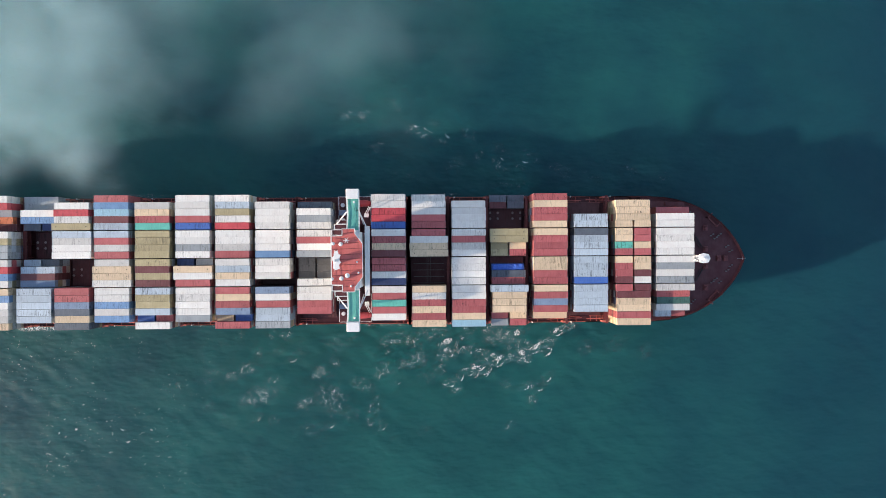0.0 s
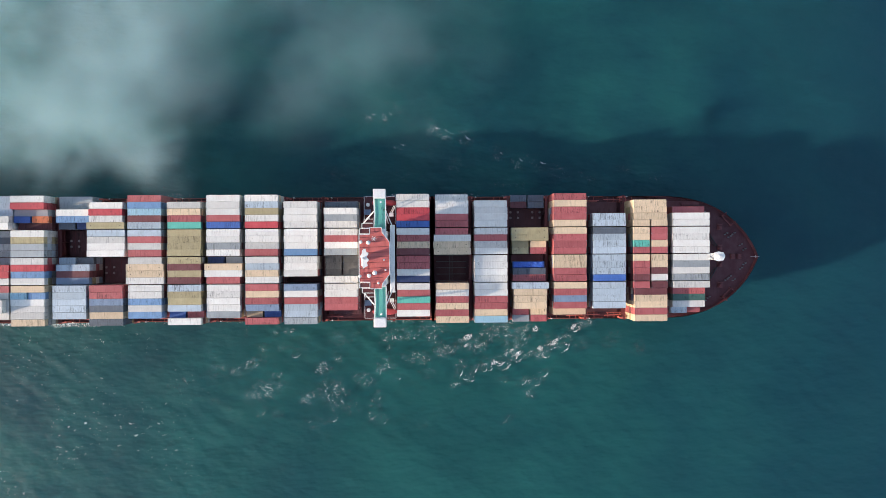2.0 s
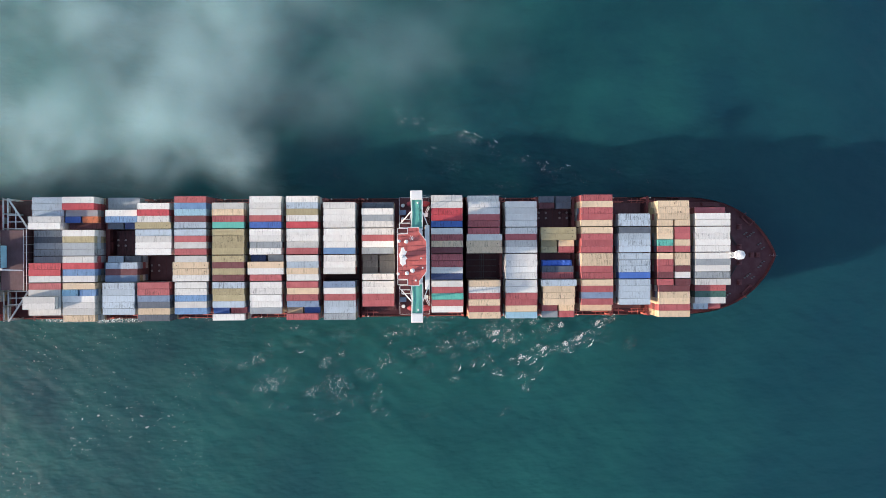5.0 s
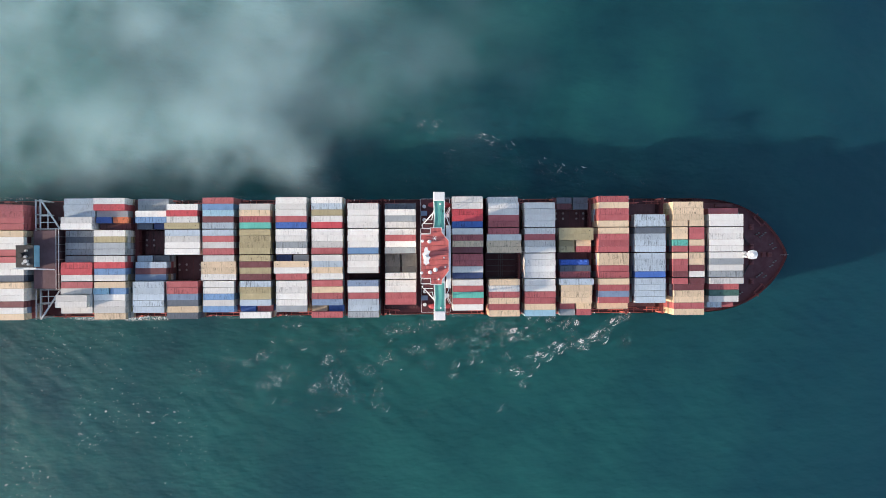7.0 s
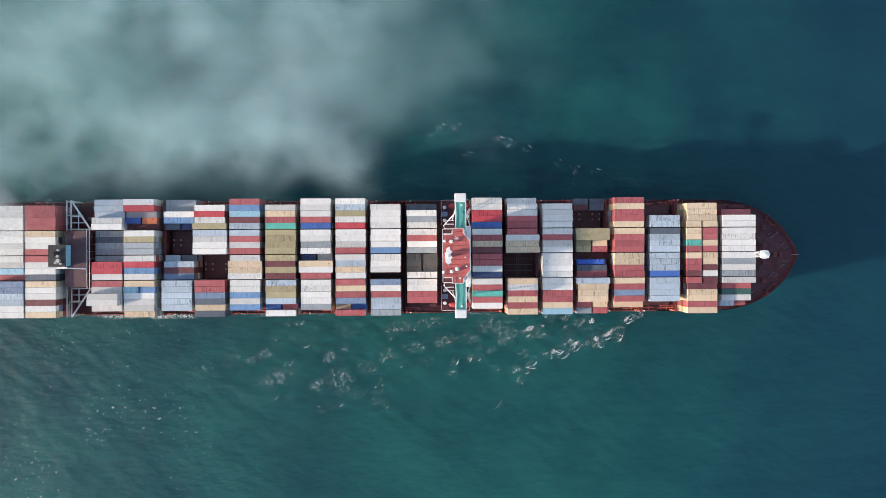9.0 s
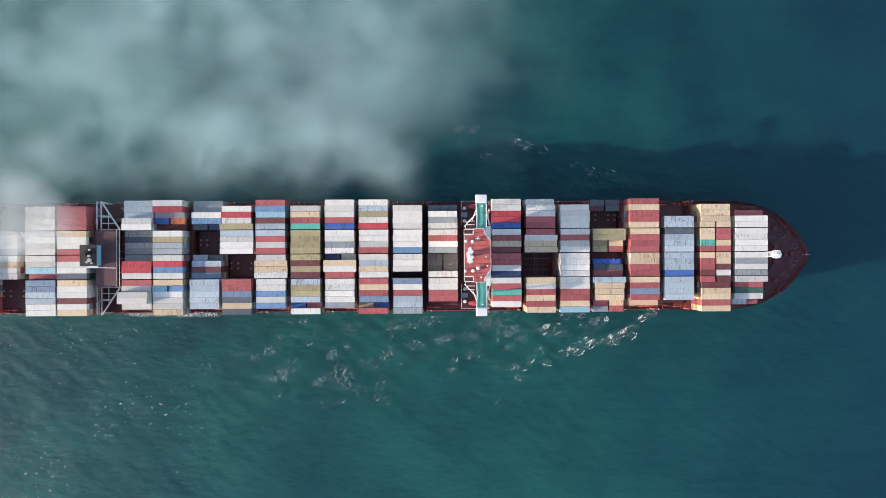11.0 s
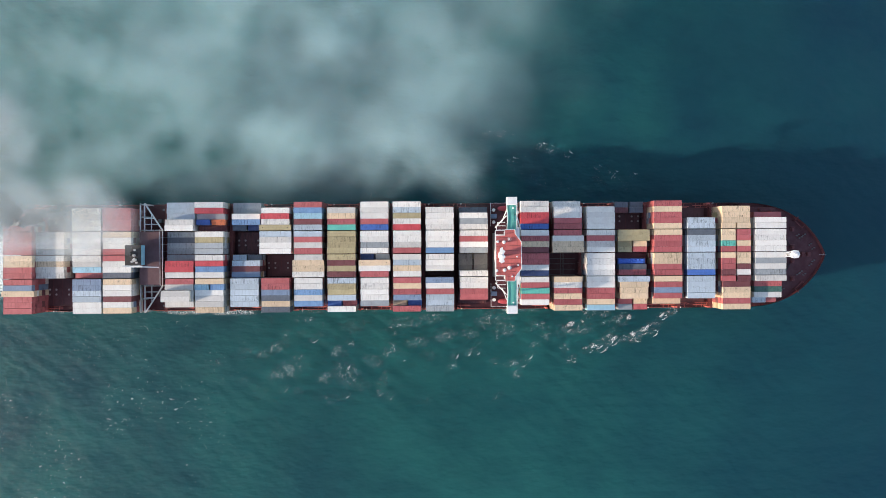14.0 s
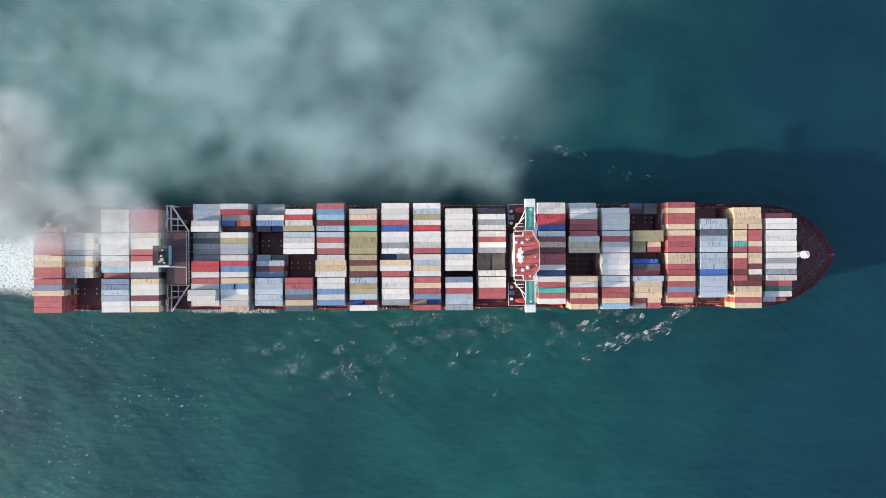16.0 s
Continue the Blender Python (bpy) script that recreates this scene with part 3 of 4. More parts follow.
def build_bays():
    low, order = bmesh.new(), list(PAINT)
    for xc, text in BAYS:
        tokens = text.split()
        build_ship_floor(xc, tokens)
        floor = HATCH_Z if xc < 108 else 21.4
        for k, tok in enumerate(tokens):
            if tok == ".":
                continue
            keys = [c for c in tok if c.isalpha() and c != "L"]
            tiers = int([c for c in tok if c.isdigit()][0])
            if xc > 108:
                tiers -= 1
            y = row_y(k) + random.uniform(-0.03, 0.03)
            ztop = floor + TIER * (tiers - 1)
            dx = random.uniform(-0.12, 0.12) - (0.8 if "<" in tok else 0.0)
            if len(keys) == 2:
                for e, key in zip((-1, 1), keys):
                    container(xc + e * 3.34, y, ztop, L20, key)
            else:
                container(xc + dx - (2.9 if "-" in tok else 0), y, ztop, L20 if "-" in tok else L45 if "L" in tok else L40, keys[0])
            for n in range(tiers - 1):
                z = floor + TIER * n
                d2 = random.uniform(-0.08, 0.08)
                box(low, xc - 6.09 + d2, xc + 6.09 + d2, y - 1.21, y + 1.21, z, z + 2.68)
                key = keys[0] if random.random() < 0.62 else random.choice("wrbykmWsgr")
                low.faces.ensure_lookup_table()
                for f in low.faces[-6:]:
                    f.material_index = order.index(key)
    me = finish(low, "container_stacks", PAINT[order[0]])
    for key in order[1:]:
        me.materials.append(PAINT[key])
    ob = new("container_stacks", me)
    tagged(ob, "lower tiers of mixed coloured containers stacked below the top ones", "container stack", kind="stuff")
    RIDERS.append(ob)
    tarpaulin(57.4, row_y(10), HATCH_Z + TIER * 3)
    box_low = bmesh.new()
    for n in range(3):
        box(box_low, 51.5, 63.5, row_y(10) - 1.2, row_y(10) + 1.2, HATCH_Z + TIER * n, HATCH_Z + TIER * n + 2.7)
    ob = new("container_stacks", finish(box_low, "container_stacks", STACK))
    tagged(ob, "containers stacked below the tarpaulin load", "container stack", kind="stuff")
    RIDERS.append(ob)


build_bays()
xs = [b[0] for b in BAYS]
for a, b in zip(xs, xs[1:]):
    if 13.5 < b - a < 16 and a < 95:
        lashing_bridge((a + b) / 2)
for a, b in zip(xs, xs[1:]):
    if b - a < 16 and a < 95:
        for side in (1, -1):
            side_gear((a + b) / 2, side)
for x in (-118.9 - 1.1, -148.5, -158.5, -188.2, -20.1, 6.5, 21.4, 109.2):
    if x < 100:
        lashing_bridge(x if x not in (-20.1, 21.4) else x)


# ---- bridge house ----
def build_bridge():
    house = tagged(new("bridge_house", None), "white bridge house with red roof deck and green wing decks", "ship's bridge")
    RIDERS.append(house)
    house.matrix_basis = pose(2.5, 0.6, 4.5)
    bm = bmesh.new()
    prism(bm, [(-5.6, -10), (2.2, -10), (2.2, 10), (-5.6, 10)], DECK_Z - 4.5, 39.5)
    part("tower", bm, WHITE, house, "white accommodation tower", 0.1)
    # windows along the front of the navigation deck
    for k in range(7):
        bm = bmesh.new()
        box(bm, 3.42, 3.50, -5.0 + k * 1.45, -3.9 + k * 1.45, 40.4, 41.6)
        part("window", bm, SOOT_SHADE, house)
    roof = [(-6.9, -8.4), (-3.2, -8.5), (-3.2, -10.9), (1.0, -10.9), (1.1, -9.2), (3.7, -5.7), (3.7, 5.7), (1.1, 9.2), (1.0, 10.9), (-3.2, 10.9), (-3.2, 8.5), (-6.9, 8.4)]
    bm = bmesh.new()
    prism(bm, [(x * 0.93, y * 0.93) for x, y in roof], 39.5, 42.6)
    part("wheelhouse", bm, WHITE, house, bevel=0.06)
    bm = bmesh.new()
    prism(bm, roof, 42.6, 42.75)
    part("roof_deck", bm, ROOF_RED, house, "weathered red roof deck")
    for k in range(11):
        bm = bmesh.new()
        y = -9.2 + k * 1.84 + 0.12 * (k % 3)
        beam(bm, (-6.6 if abs(y) < 8 else -2.9, y, 42.78), (0.8 if abs(y) > 8 else 3.4 - max(0, abs(y) - 4.4) * 0.7, y + 0.4, 42.78), 0.12)
        part("deck_pipe", bm, LASHING, house)
    edge = roof + roof[:1]
    bm = bmesh.new()
    for (xa, ya), (xb, yb) in zip(edge, edge[1:]):
        for h in (0.0, 0.55, 1.05):
            beam(bm, (xa, ya, 42.75 + h), (xb, yb, 42.75 + h), 0.22 if h == 0 else 0.12)
        beam(bm, (xa, ya, 42.6), (xa, ya, 43.9), 0.10)
    part("roof_rail", bm, WHITE, house, "white railing")
    for s in (1, -1):
        wing = [(-2.0, 10.0), (2.3, 10.0), (2.3, 21.6), (-2.0, 21.6), (-1.7, 16.0)]
        wing = [(x, s * y) for x, y in wing]
        bm = bmesh.new()
        prism(bm, wing if s > 0 else wing[::-1], 38.6, 39.2)
        deck = part("wing_slab", bm, WHITE, house, "white bridge wing", 0.05)
        inner = [(-1.8, 10.6), (2.0, 10.6), (2.0, 21.6), (-1.7, 21.6), (-1.4, 16.0)]
        inner = [(x, s * y) for x, y in inner]
        bm = bmesh.new()
        prism(bm, inner if s > 0 else inner[::-1], 39.2, 39.27)
        part("wing_deck", bm, TEAL, deck, "sea green painted wing deck")
        bm = bmesh.new()
        ring = wing + wing[:1]
        for (xa, ya), (xb, yb) in zip(ring, ring[1:]):
            if abs(ya) == abs(yb) == 10.0:
                continue
            beam(bm, (xa, ya, 39.6), (xb, yb, 39.6), 0.22)
            beam(bm, (xa, ya, 40.3), (xb, yb, 40.3), 0.22)
        part("wing_bulwark", bm, WHITE, deck)
        bm = bmesh.new()
        box(bm, -2.1, 2.3, min(s * 21.6, s * 24.9), max(s * 21.6, s * 24.9), 38.4, 41.3)
        part("wing_cab", bm, WHITE, deck, "white wing-end control cab", 0.18)
        bm = bmesh.new()
        tube(bm, 0.6, s * 20.2, 39.2, 40.5, 0.28, n=10)
        dome(bm, 0.6, s * 20.2, 40.55, 0.38)
        part("wing_console", bm, WHITE, deck)
        bm = bmesh.new()                                  # raking struts under the wing
        beam(bm, (0.5, s * 22.0, 38.4), (2.2, s * 13.2, 22), 0.35)
        beam(bm, (-0.8, s * 22.0, 38.4), (-3.0, s * 13.2, 22), 0.35)
        beam(bm, (2.3, s * 17.0, 38.9), (4.6, s * 11.0, 34.4), 0.35)
        beam(bm, (-2.0, s * 17.0, 39.0), (-6.5, s * 12.0, 36.0), 0.4)
        part("wing_strut", bm, WHITE, deck)
        # stair landings aft of the wing root
        for k in range(3):
            bm = bmesh.new()
            x0, x1, y0, y1, z = ((-6.9, -3.4, 8.8, 10.6, 40.6), (-6.2, -2.4, 10.9, 12.6, 38.6), (-5.6, -2.4, 12.8, 14.2, 36.4))[k]
            ya, yb = sorted((s * y0, s * y1))
            box(bm, x0, x1, ya, yb, z - 0.15, z)
            landing = part("stair_landing", bm, DECK_RED, house)
            bm = bmesh.new()
            for h in (0.1, 1.05):
                beam(bm, (x0, ya, z + h), (x1, ya, z + h), 0.18)
                beam(bm, (x0, yb, z + h), (x1, yb, z + h), 0.18)
                beam(bm, (x0, ya, z + h), (x0, yb, z + h), 0.18)
            part("landing_rail", bm, WHITE, landing)
        # boat deck with davit and orange boat on each side
        bm = bmesh.new()
        ya, yb = sorted((s * 13.0, s * 23.6))
        box(bm, -7.0, 4.8, ya, yb, 19.0, 19.3)
        boat_deck = part("boat_deck", bm, DECK_RED, house, "dark red boat deck")
        bm = bmesh.new()
        for x in (-7.0, 4.8):
            for h in (0.5, 1.1):
                beam(bm, (x, ya, 19.3 + h), (x, yb, 19.3 + h), 0.14)
        beam(bm, (-7.0, s * 23.6, 20.3), (4.8, s * 23.6, 20.3), 0.14)
        part("boat_deck_rail", bm, WHITE, boat_deck)
        bm = bmesh.new()
        dome(bm, 0, 0, 0, 1.0)
        for v in bm.verts:
            v.co = Vector((math.copysign(abs(v.co.x) ** 0.7, v.co.x) * 4.7, math.copysign(abs(v.co.y) ** 0.8, v.co.y) * 1.3, v.co.z * 1.2))
        part("life_boat", bm, paint("boat_red", (0.42, 0.04, 0.05), rusty=0.1), boat_deck, "red enclosed lifeboat", at=pose(0.6, s * 20.6, 21.0))
        bm = bmesh.new()                                  # stores crane
        tube(bm, 3.4, s * 16.4, 19.3, 24.5, 0.55, n=12)
        beam(bm, (3.4, s * 16.4, 24.3), (4.9, s * 19.4, 25.0), 0.45)
        beam(bm, (3.0, s * 16.8, 24.9), (4.5, s * 19.8, 25.4), 0.2)
        box(bm, 2.7, 4.3, s * 16.4 - 0.7, s * 16.4 + 0.7, 23.8, 24.8)
        part("stores_crane", bm, WHITE, boat_deck, "white stores crane")
        for y in (15.0, 20.5):
            bm = bmesh.new()
            tube(bm, -5.6, s * y, 19.3, 20.6, 0.8, 0.7, 10)
            part("deck_ventilator", bm, WHITE, boat_deck)
        bm = bmesh.new()
        box(bm, -7.0, -4.4, min(s * 16.6, s * 18.6), max(s * 16.6, s * 18.6), 19.3, 21.2)
        part("deck_locker", bm, PAINT["s"], boat_deck, bevel=0.06)
    # white screen across the front, lower than the roof
    bm = bmesh.new()
    box(bm, 3.1, 4.9, -13.2, 12.3, 27.0, 28.2)
    part("front_screen", bm, WHITE, house, "long white walkway screen", 0.1)
    for x, y, r in ((-3.6, 5.6, 0.75), (-3.4, -6.2, 0.75), (-1.4, -5.2, 0.85), (1.8, -0.6, 0.35), (-6.2, 5.8, 0.6), (-6.6, -6.4, 0.6), (2.3, -4.2, 0.35), (-0.2, -8.9, 0.4)):
        bm = bmesh.new()
        tube(bm, x, y, 42.7, 43.2, r * 0.45, n=10)
        dome(bm, x, y, 43.2 + r * 0.8, r)
        part("radome", bm, WHITE, house, "white radar dome")
    # main mast on the aft edge, with its platform, scanners and yard
    bm = bmesh.new()
    prism(bm, [(-5.9, -2.6), (-4.9, -3.3), (-3.6, -2.7), (-3.9, -1.5), (-3.2, -0.6), (-4.0, 0.4), (-3.3, 1.9), (-4.1, 2.3), (-4.4, 3.5), (-5.5, 3.0), (-5.7, 1.6), (-6.3, 0.9), (-5.8, -0.8)], 46.0, 46.5)
    tube(bm, -5.0, 0.0, 42.7, 51.0, 0.7, 0.3, 12)
    box(bm, -5.9, -4.1, -1.0, 1.0, 42.7, 46.0)
    beam(bm, (-5.0, -3.6, 48.5), (-5.0, 3.6, 48.5), 0.18)
    part("signal_mast", bm, WHITE, house, "white signal mast with scalloped platform", 0.04)
    bm = bmesh.new()
    for a in range(6):
        beam(bm, (-1.6, 6.9, 44.6), (-1.6 + 1.0 * math.cos(a * math.pi / 3), 6.9 + 1.0 * math.sin(a * math.pi / 3), 44.6), 0.16)
    tube(bm, -1.6, 6.9, 42.7, 45.2, 0.15, n=8)
    part("antenna", bm, WHITE, house, "white star-shaped aerial")
    for ob in house.children_recursive:                   # the house is a little narrower than the drawn plan
        for v in ob.data.vertices:
            v.co.y *= 0.978


build_bridge()


# ---- funnel casing ----
def build_funnel():
    case = tagged(new("funnel_casing", None), "dull maroon engine casing with a blue funnel and white frames", "funnel casing")
    RIDERS.append(case)
    bm = bmesh.new()
    box(bm, -157.5, -148.8, -11.5, 11.5, DECK_Z, 30.5)
    part("casing_block", bm, CASING, case, bevel=0.1)
    bm = bmesh.new()
    box(bm, -161.6, -155.1, -2.9, 5.6, 22.0, 35.3)
    stack = part("funnel", bm, FUNNEL_BLUE, case, "light blue funnel with sooty black top", 0.15)
    bm = bmesh.new()
    box(bm, -161.7, -155.0, -3.0, 5.7, 34.8, 35.4)
    part("funnel_top", bm, SOOT_SHADE, stack)
    for x, y, r in ((-157.4, -0.6, 0.75), (-156.5, -1.8, 0.4), (-158.4, -1.4, 0.45), (-157.3, 3.6, 0.4), (-159.6, 1.8, 0.9), (-157.6, 1.2, 0.5)):
        bm = bmesh.new()
        tube(bm, x, y, 35.3, 36.7, r, n=12)
        part("exhaust_pipe", bm, PIPE if r < 0.8 else SOOT_SHADE, stack)
    bm = bmesh.new()
    beam(bm, (-163.0, -3.3, 34.6), (-148.8, -4.0, 31.2), 0.45)
    box(bm, -161.4, -155.0, -3.9, -3.1, 33.6, 34.0)
    part("funnel_gangway", bm, WHITE, case, "white gangway beside the funnel")
    for s in (1, -1):
        bm = bmesh.new()
        top = 27.5
        for x in (-158.2, -156.4):
            box(bm, x - 0.25, x + 0.25, min(s * 11.6, s * 24.0), max(s * 11.6, s * 24.0), top - 0.4, top)
            for y in (12.2, 18.0, 23.6):
                box(bm, x - 0.25, x + 0.25, s * y - 0.25, s * y + 0.25, DECK_Z, top)
        beam(bm, (-156.2, s * 23.9, top), (-148.6, s * 12.2, top), 0.55)
        for y in (12.2, 14.8, 17.4):
            beam(bm, (-156.2, s * y, top - 0.2), (-156.2 + (23.9 - y) * 0.65, s * y, top - 0.2), 0.35)
        beam(bm, (-153.4, s * 12.2, top - 0.2), (-153.4, s * 19.0, top - 0.2), 0.3)
        part("side_frame", bm, WHITE if s > 0 else PIPE, case, "pale triangular steel frame")
        bm = bmesh.new()
        box(bm, -149.0, -142.5, s * 19.0 - 0.3, s * 19.0 + 0.3, 20.6, 20.9)
        tube(bm, -147, s * 21.0, DECK_Z, 20.4, 0.6, n=10)
        tube(bm, -151, s * 21.5, DECK_Z, 19.4, 0.5, n=10)
        box(bm, -153.5, -151.8, s * 16.6 - 0.8, s * 16.6 + 0.8, DECK_Z, 19.2)
        part("deck_gear", bm, GREY, case)
    for x in (-148.5, -147.4):
        bm = bmesh.new()
        beam(bm, (x, -12.0, 30.9), (x, 12.0, 30.9), 0.22)
        part("walkway_rail", bm, PIPE, case)
        for k in range(9):
            bm = bmesh.new()
            beam(bm, (x, -12 + 3 * k, DECK_Z), (x, -12 + 3 * k, 30.8), 0.14)
            part("walkway_post", bm, PIPE, case)


build_funnel()


# ---- forecastle gear ----
def build_forecastle():
    z = 20.2
    bm = bmesh.new()
    tube(bm, 126.8, 0.3, z, 33.7, 0.7, 0.45, 12)
    for k in (-1, 1):
        beam(bm, (124.0, 0.3 + k * 0.9, 33.0), (126.4, 0.3 + k * 0.5, 34.2), 0.2)
        beam(bm, (124.0, 0.3 + k * 0.9, 33.0), (126.4, 0.3 - k * 0.5, 34.2), 0.14)
    box(bm, 127.2, 128.4, -0.3, 0.9, 34.4, 35.2)
    prism(bm, [(126.0, -1.1), (127.4, -1.5), (129.2, -1.2), (129.9, 0.3), (129.2, 1.8), (127.4, 2.1), (126.0, 1.7)], 33.7, 34.4)
    beam(bm, (126.6, 0.3, 34), (126.6, 0.3, 38), 0.25)
    for s in (-1, 1):
        beam(bm, (126.0, 0.3 + s, 33.6), (121.5, 0.3 + s * 1.8, z), 0.22)
        beam(bm, (122.6, 0.3 + s * 1.5, 24), (126.2, 0.3, 28.5), 0.16)
    mast = part("fore_mast", bm, WHITE, ship, "white foremast with platform", 0.03)
    for s in (-1, 1):
        for x, y in ((133.4, 11.3), (133.4, 3.2)):
            bm = bmesh.new()
            tube(bm, x, s * y, z, z + 1.3, 0.7, 0.6, 12)
            box(bm, x - 0.9, x + 0.9, s * y - 0.8, s * y + 0.8, z, z + 0.6)
            beam(bm, (x - 0.9, s * y + 1.2, z + 0.6), (x + 0.9, s * y + 1.2, z + 0.6), 0.5)
            part("windlass", bm, LASHING, ship, "dark red mooring winch", 0.05)
        bm = bmesh.new()
        beam(bm, (132.2, s * 4.2, z + 0.4), (129.6, s * 8.6, z + 0.4), 0.3)
        beam(bm, (131.4, s * 4.0, z + 0.4), (128.8, s * 8.2, z + 0.4), 0.2)
        part("anchor_chain", bm, SOOT_SHADE, ship, "dark anchor chain")
        for x, y in ((135.9, 8.9), (137.2, 7.8), (141.6, 4.6), (138.8, 9.0), (127.2, 17.3), (128.8, 15.8), (143.0, 2.8)):
            bm = bmesh.new()
            for d in (-0.45, 0.45):
                tube(bm, x + d, s * y + d * 0.6, z, z + 1.0, 0.26, n=9)
            part("mooring_post", bm, GREY, ship)
        bm = bmesh.new()
        c = Vector((136.8, s * 14.9, 0))
        a = Vector((1, -s * 1.0, 0)).normalized()
        b = Vector((-a.y, a.x, 0)) * s
        for u0, u1 in (((-2.4, -1.6), (-2.4, 0.8)), ((-2.4, -1.6), (2.4, -1.6)), ((2.4, -1.6), (2.4, 0.8))):
            p, q = c + a * u0[0] + b * u0[1], c + a * u1[0] + b * u1[1]
            beam(bm, (p.x, p.y, z + 1.6), (q.x, q.y, z + 1.6), 0.38)
            beam(bm, (p.x, p.y, z), (p.x, p.y, z + 1.6), 0.4)
        part("anchor_platform", bm, LASHING, ship, "dark red anchor platform")
        bm = bmesh.new()
        box(bm, 117.5, 124.5, s * 20.6 - 0.8, s * 20.6 + 0.8, z, z + 2.4)
        part("forecastle_house", bm, DECK_RED, ship, bevel=0.06)
    for x in (138.4, 141.0):
        bm = bmesh.new()
        box(bm, x - 0.8, x + 0.8, -0.9, 1.1, z, z + 0.8)
        for k in (-0.5, 0.5):
            tube(bm, x + k, 0.1, z + 0.8, z + 1.2, 0.3, n=10)
        part("deck_hatch", bm, LASHING, ship, "dark red mooring hatch", 0.06)
    bm = bmesh.new()
    beam(bm, (145.0, 0, 21.8), (148.2, 0, 22.2), 0.12)
    beam(bm, (146.9, -0.6, 21.9), (146.9, 0.6, 21.9), 0.10)
    part("jack_staff", bm, PIPE, ship)


build_forecastle()


# ---- foam ----
def foam_patch(name, x, y, rx, ry, yaw, mat, label, seed, bend=0.0, ride=False):
    """An uneven patch of foam floating on the sea."""
    bm = bmesh.new()
    lay = bm.verts.layers.float.new("rim")
    rings, n = 6, 28
    mid = bm.verts.new((0, 0, 0.10))
    mid[lay] = 1.0
    prev = None
    for r in range(1, rings + 1):
        u = r / rings
        ring = []
        for k in range(n):
            a = k * math.tau / n
            w = u * (1 + 0.35 * noise.noise((math.cos(a) * 1.3, math.sin(a) * 1.3, seed)))
            px, py = rx * w * math.cos(a), ry * w * math.sin(a)
            v = bm.verts.new((px, py + bend * (px / rx) ** 2, 0.10 * (1 - u) + 0.04 + 0.01 * (seed % 5)))
            v[lay] = 1 - u
            ring.append(v)
        for k in range(n):
            j = (k + 1) % n
            bm.faces.new((mid, ring[k], ring[j]) if prev is None else (prev[k], ring[k], ring[j], prev[j]))
        prev = ring
    ob = new(name, finish(bm, name, mat))
    ob.matrix_basis = pose(x, y, 0, 0, 0, yaw)
    tagged(ob, label, "foam", "foam on the sea", "stuff")
    if ride:
        RIDERS.append(ob)
    return ob


LACE = "lacy white foam drifting on green water"
SPOTS = "-10,-55,5,7,70 -22,-58,4,3,20 -39,-54,8,4,15 -46,-44,9,2.5,20 -16,-46,4,3,40 2,-50,3,5,70 10,-44,3,4,80 22,-41,5,3,10 36,-38,6,3,10 48,-37,4,3,0 58,-31,8,4.5,5 66,-35,4,3,30 30,-30,6,3,0 14,-32,7,3,10 -8,-33,6,3,0 -60,-46,6,3,15 -75,-52,5,4,30 -18,-68,4,2.5,20 -34,-64,3,2,20 -3,-62,3,4,70 78,-34,4,2.5,20 92,-36,4,3,40 104,-35,5,3,30 116,-38,4,3,40 45,50,4,3,-30 30,56,3,2,-40 58,44,5,3,-30 70,41,4,3,-30 82,36,5,3,-20 95,33,4,2,-25 40,38,5,4,0 20,34,8,2,0 -10,36,5,3,-10 15,62,4,2,-45 62,31,7,2,0 110,36,4,2,-25 124,33,4,2,-25"
for k, s in enumerate(SPOTS.split()):
    x, y, a, b, yaw = (float(v) for v in s.split(","))
    foam_patch("foam", x, y, a * 1.3, b * 1.2, yaw, FOAM if k < 14 else FADED, LACE, k + 0.5)
lrng = random.Random(23)
for k in range(46):                                      # older lace left in the water beside the track
    x, y = lrng.uniform(-75, 72), -28 - 42 * lrng.random() ** 1.3
    foam_patch("foam", x, y, lrng.uniform(2.0, 4.6), lrng.uniform(1.2, 2.8), lrng.uniform(-20, 80), FOAM if k % 3 == 0 else FADED, LACE, k + 300.5)
for k in range(18):                                      # fresh lace between the bow wave and the hull
    x = lrng.uniform(12, 88)
    foam_patch("breaker", x, -26.5 - (92 - x) * 0.27 * lrng.random(), lrng.uniform(2.2, 5.0), lrng.uniform(1.2, 2.4), lrng.uniform(-10, 40), FOAM, "lacy foam behind a breaking crest of the bow wave", k + 360.5, 0.0, True)
for k, p in enumerate("57,-40 72,-35.5 64,-30 47,-43.5 80,-29 66,-38 36,-33".split()):   # broken crests, nearly solid
    x, y = (float(c) for c in p.split(","))
    foam_patch("breaker", x, y, lrng.uniform(1.7, 3.0), lrng.uniform(1.0, 1.7), lrng.uniform(0, 50), CREST, "churned white crest of the bow wave", k + 420.5, 0.0, True)
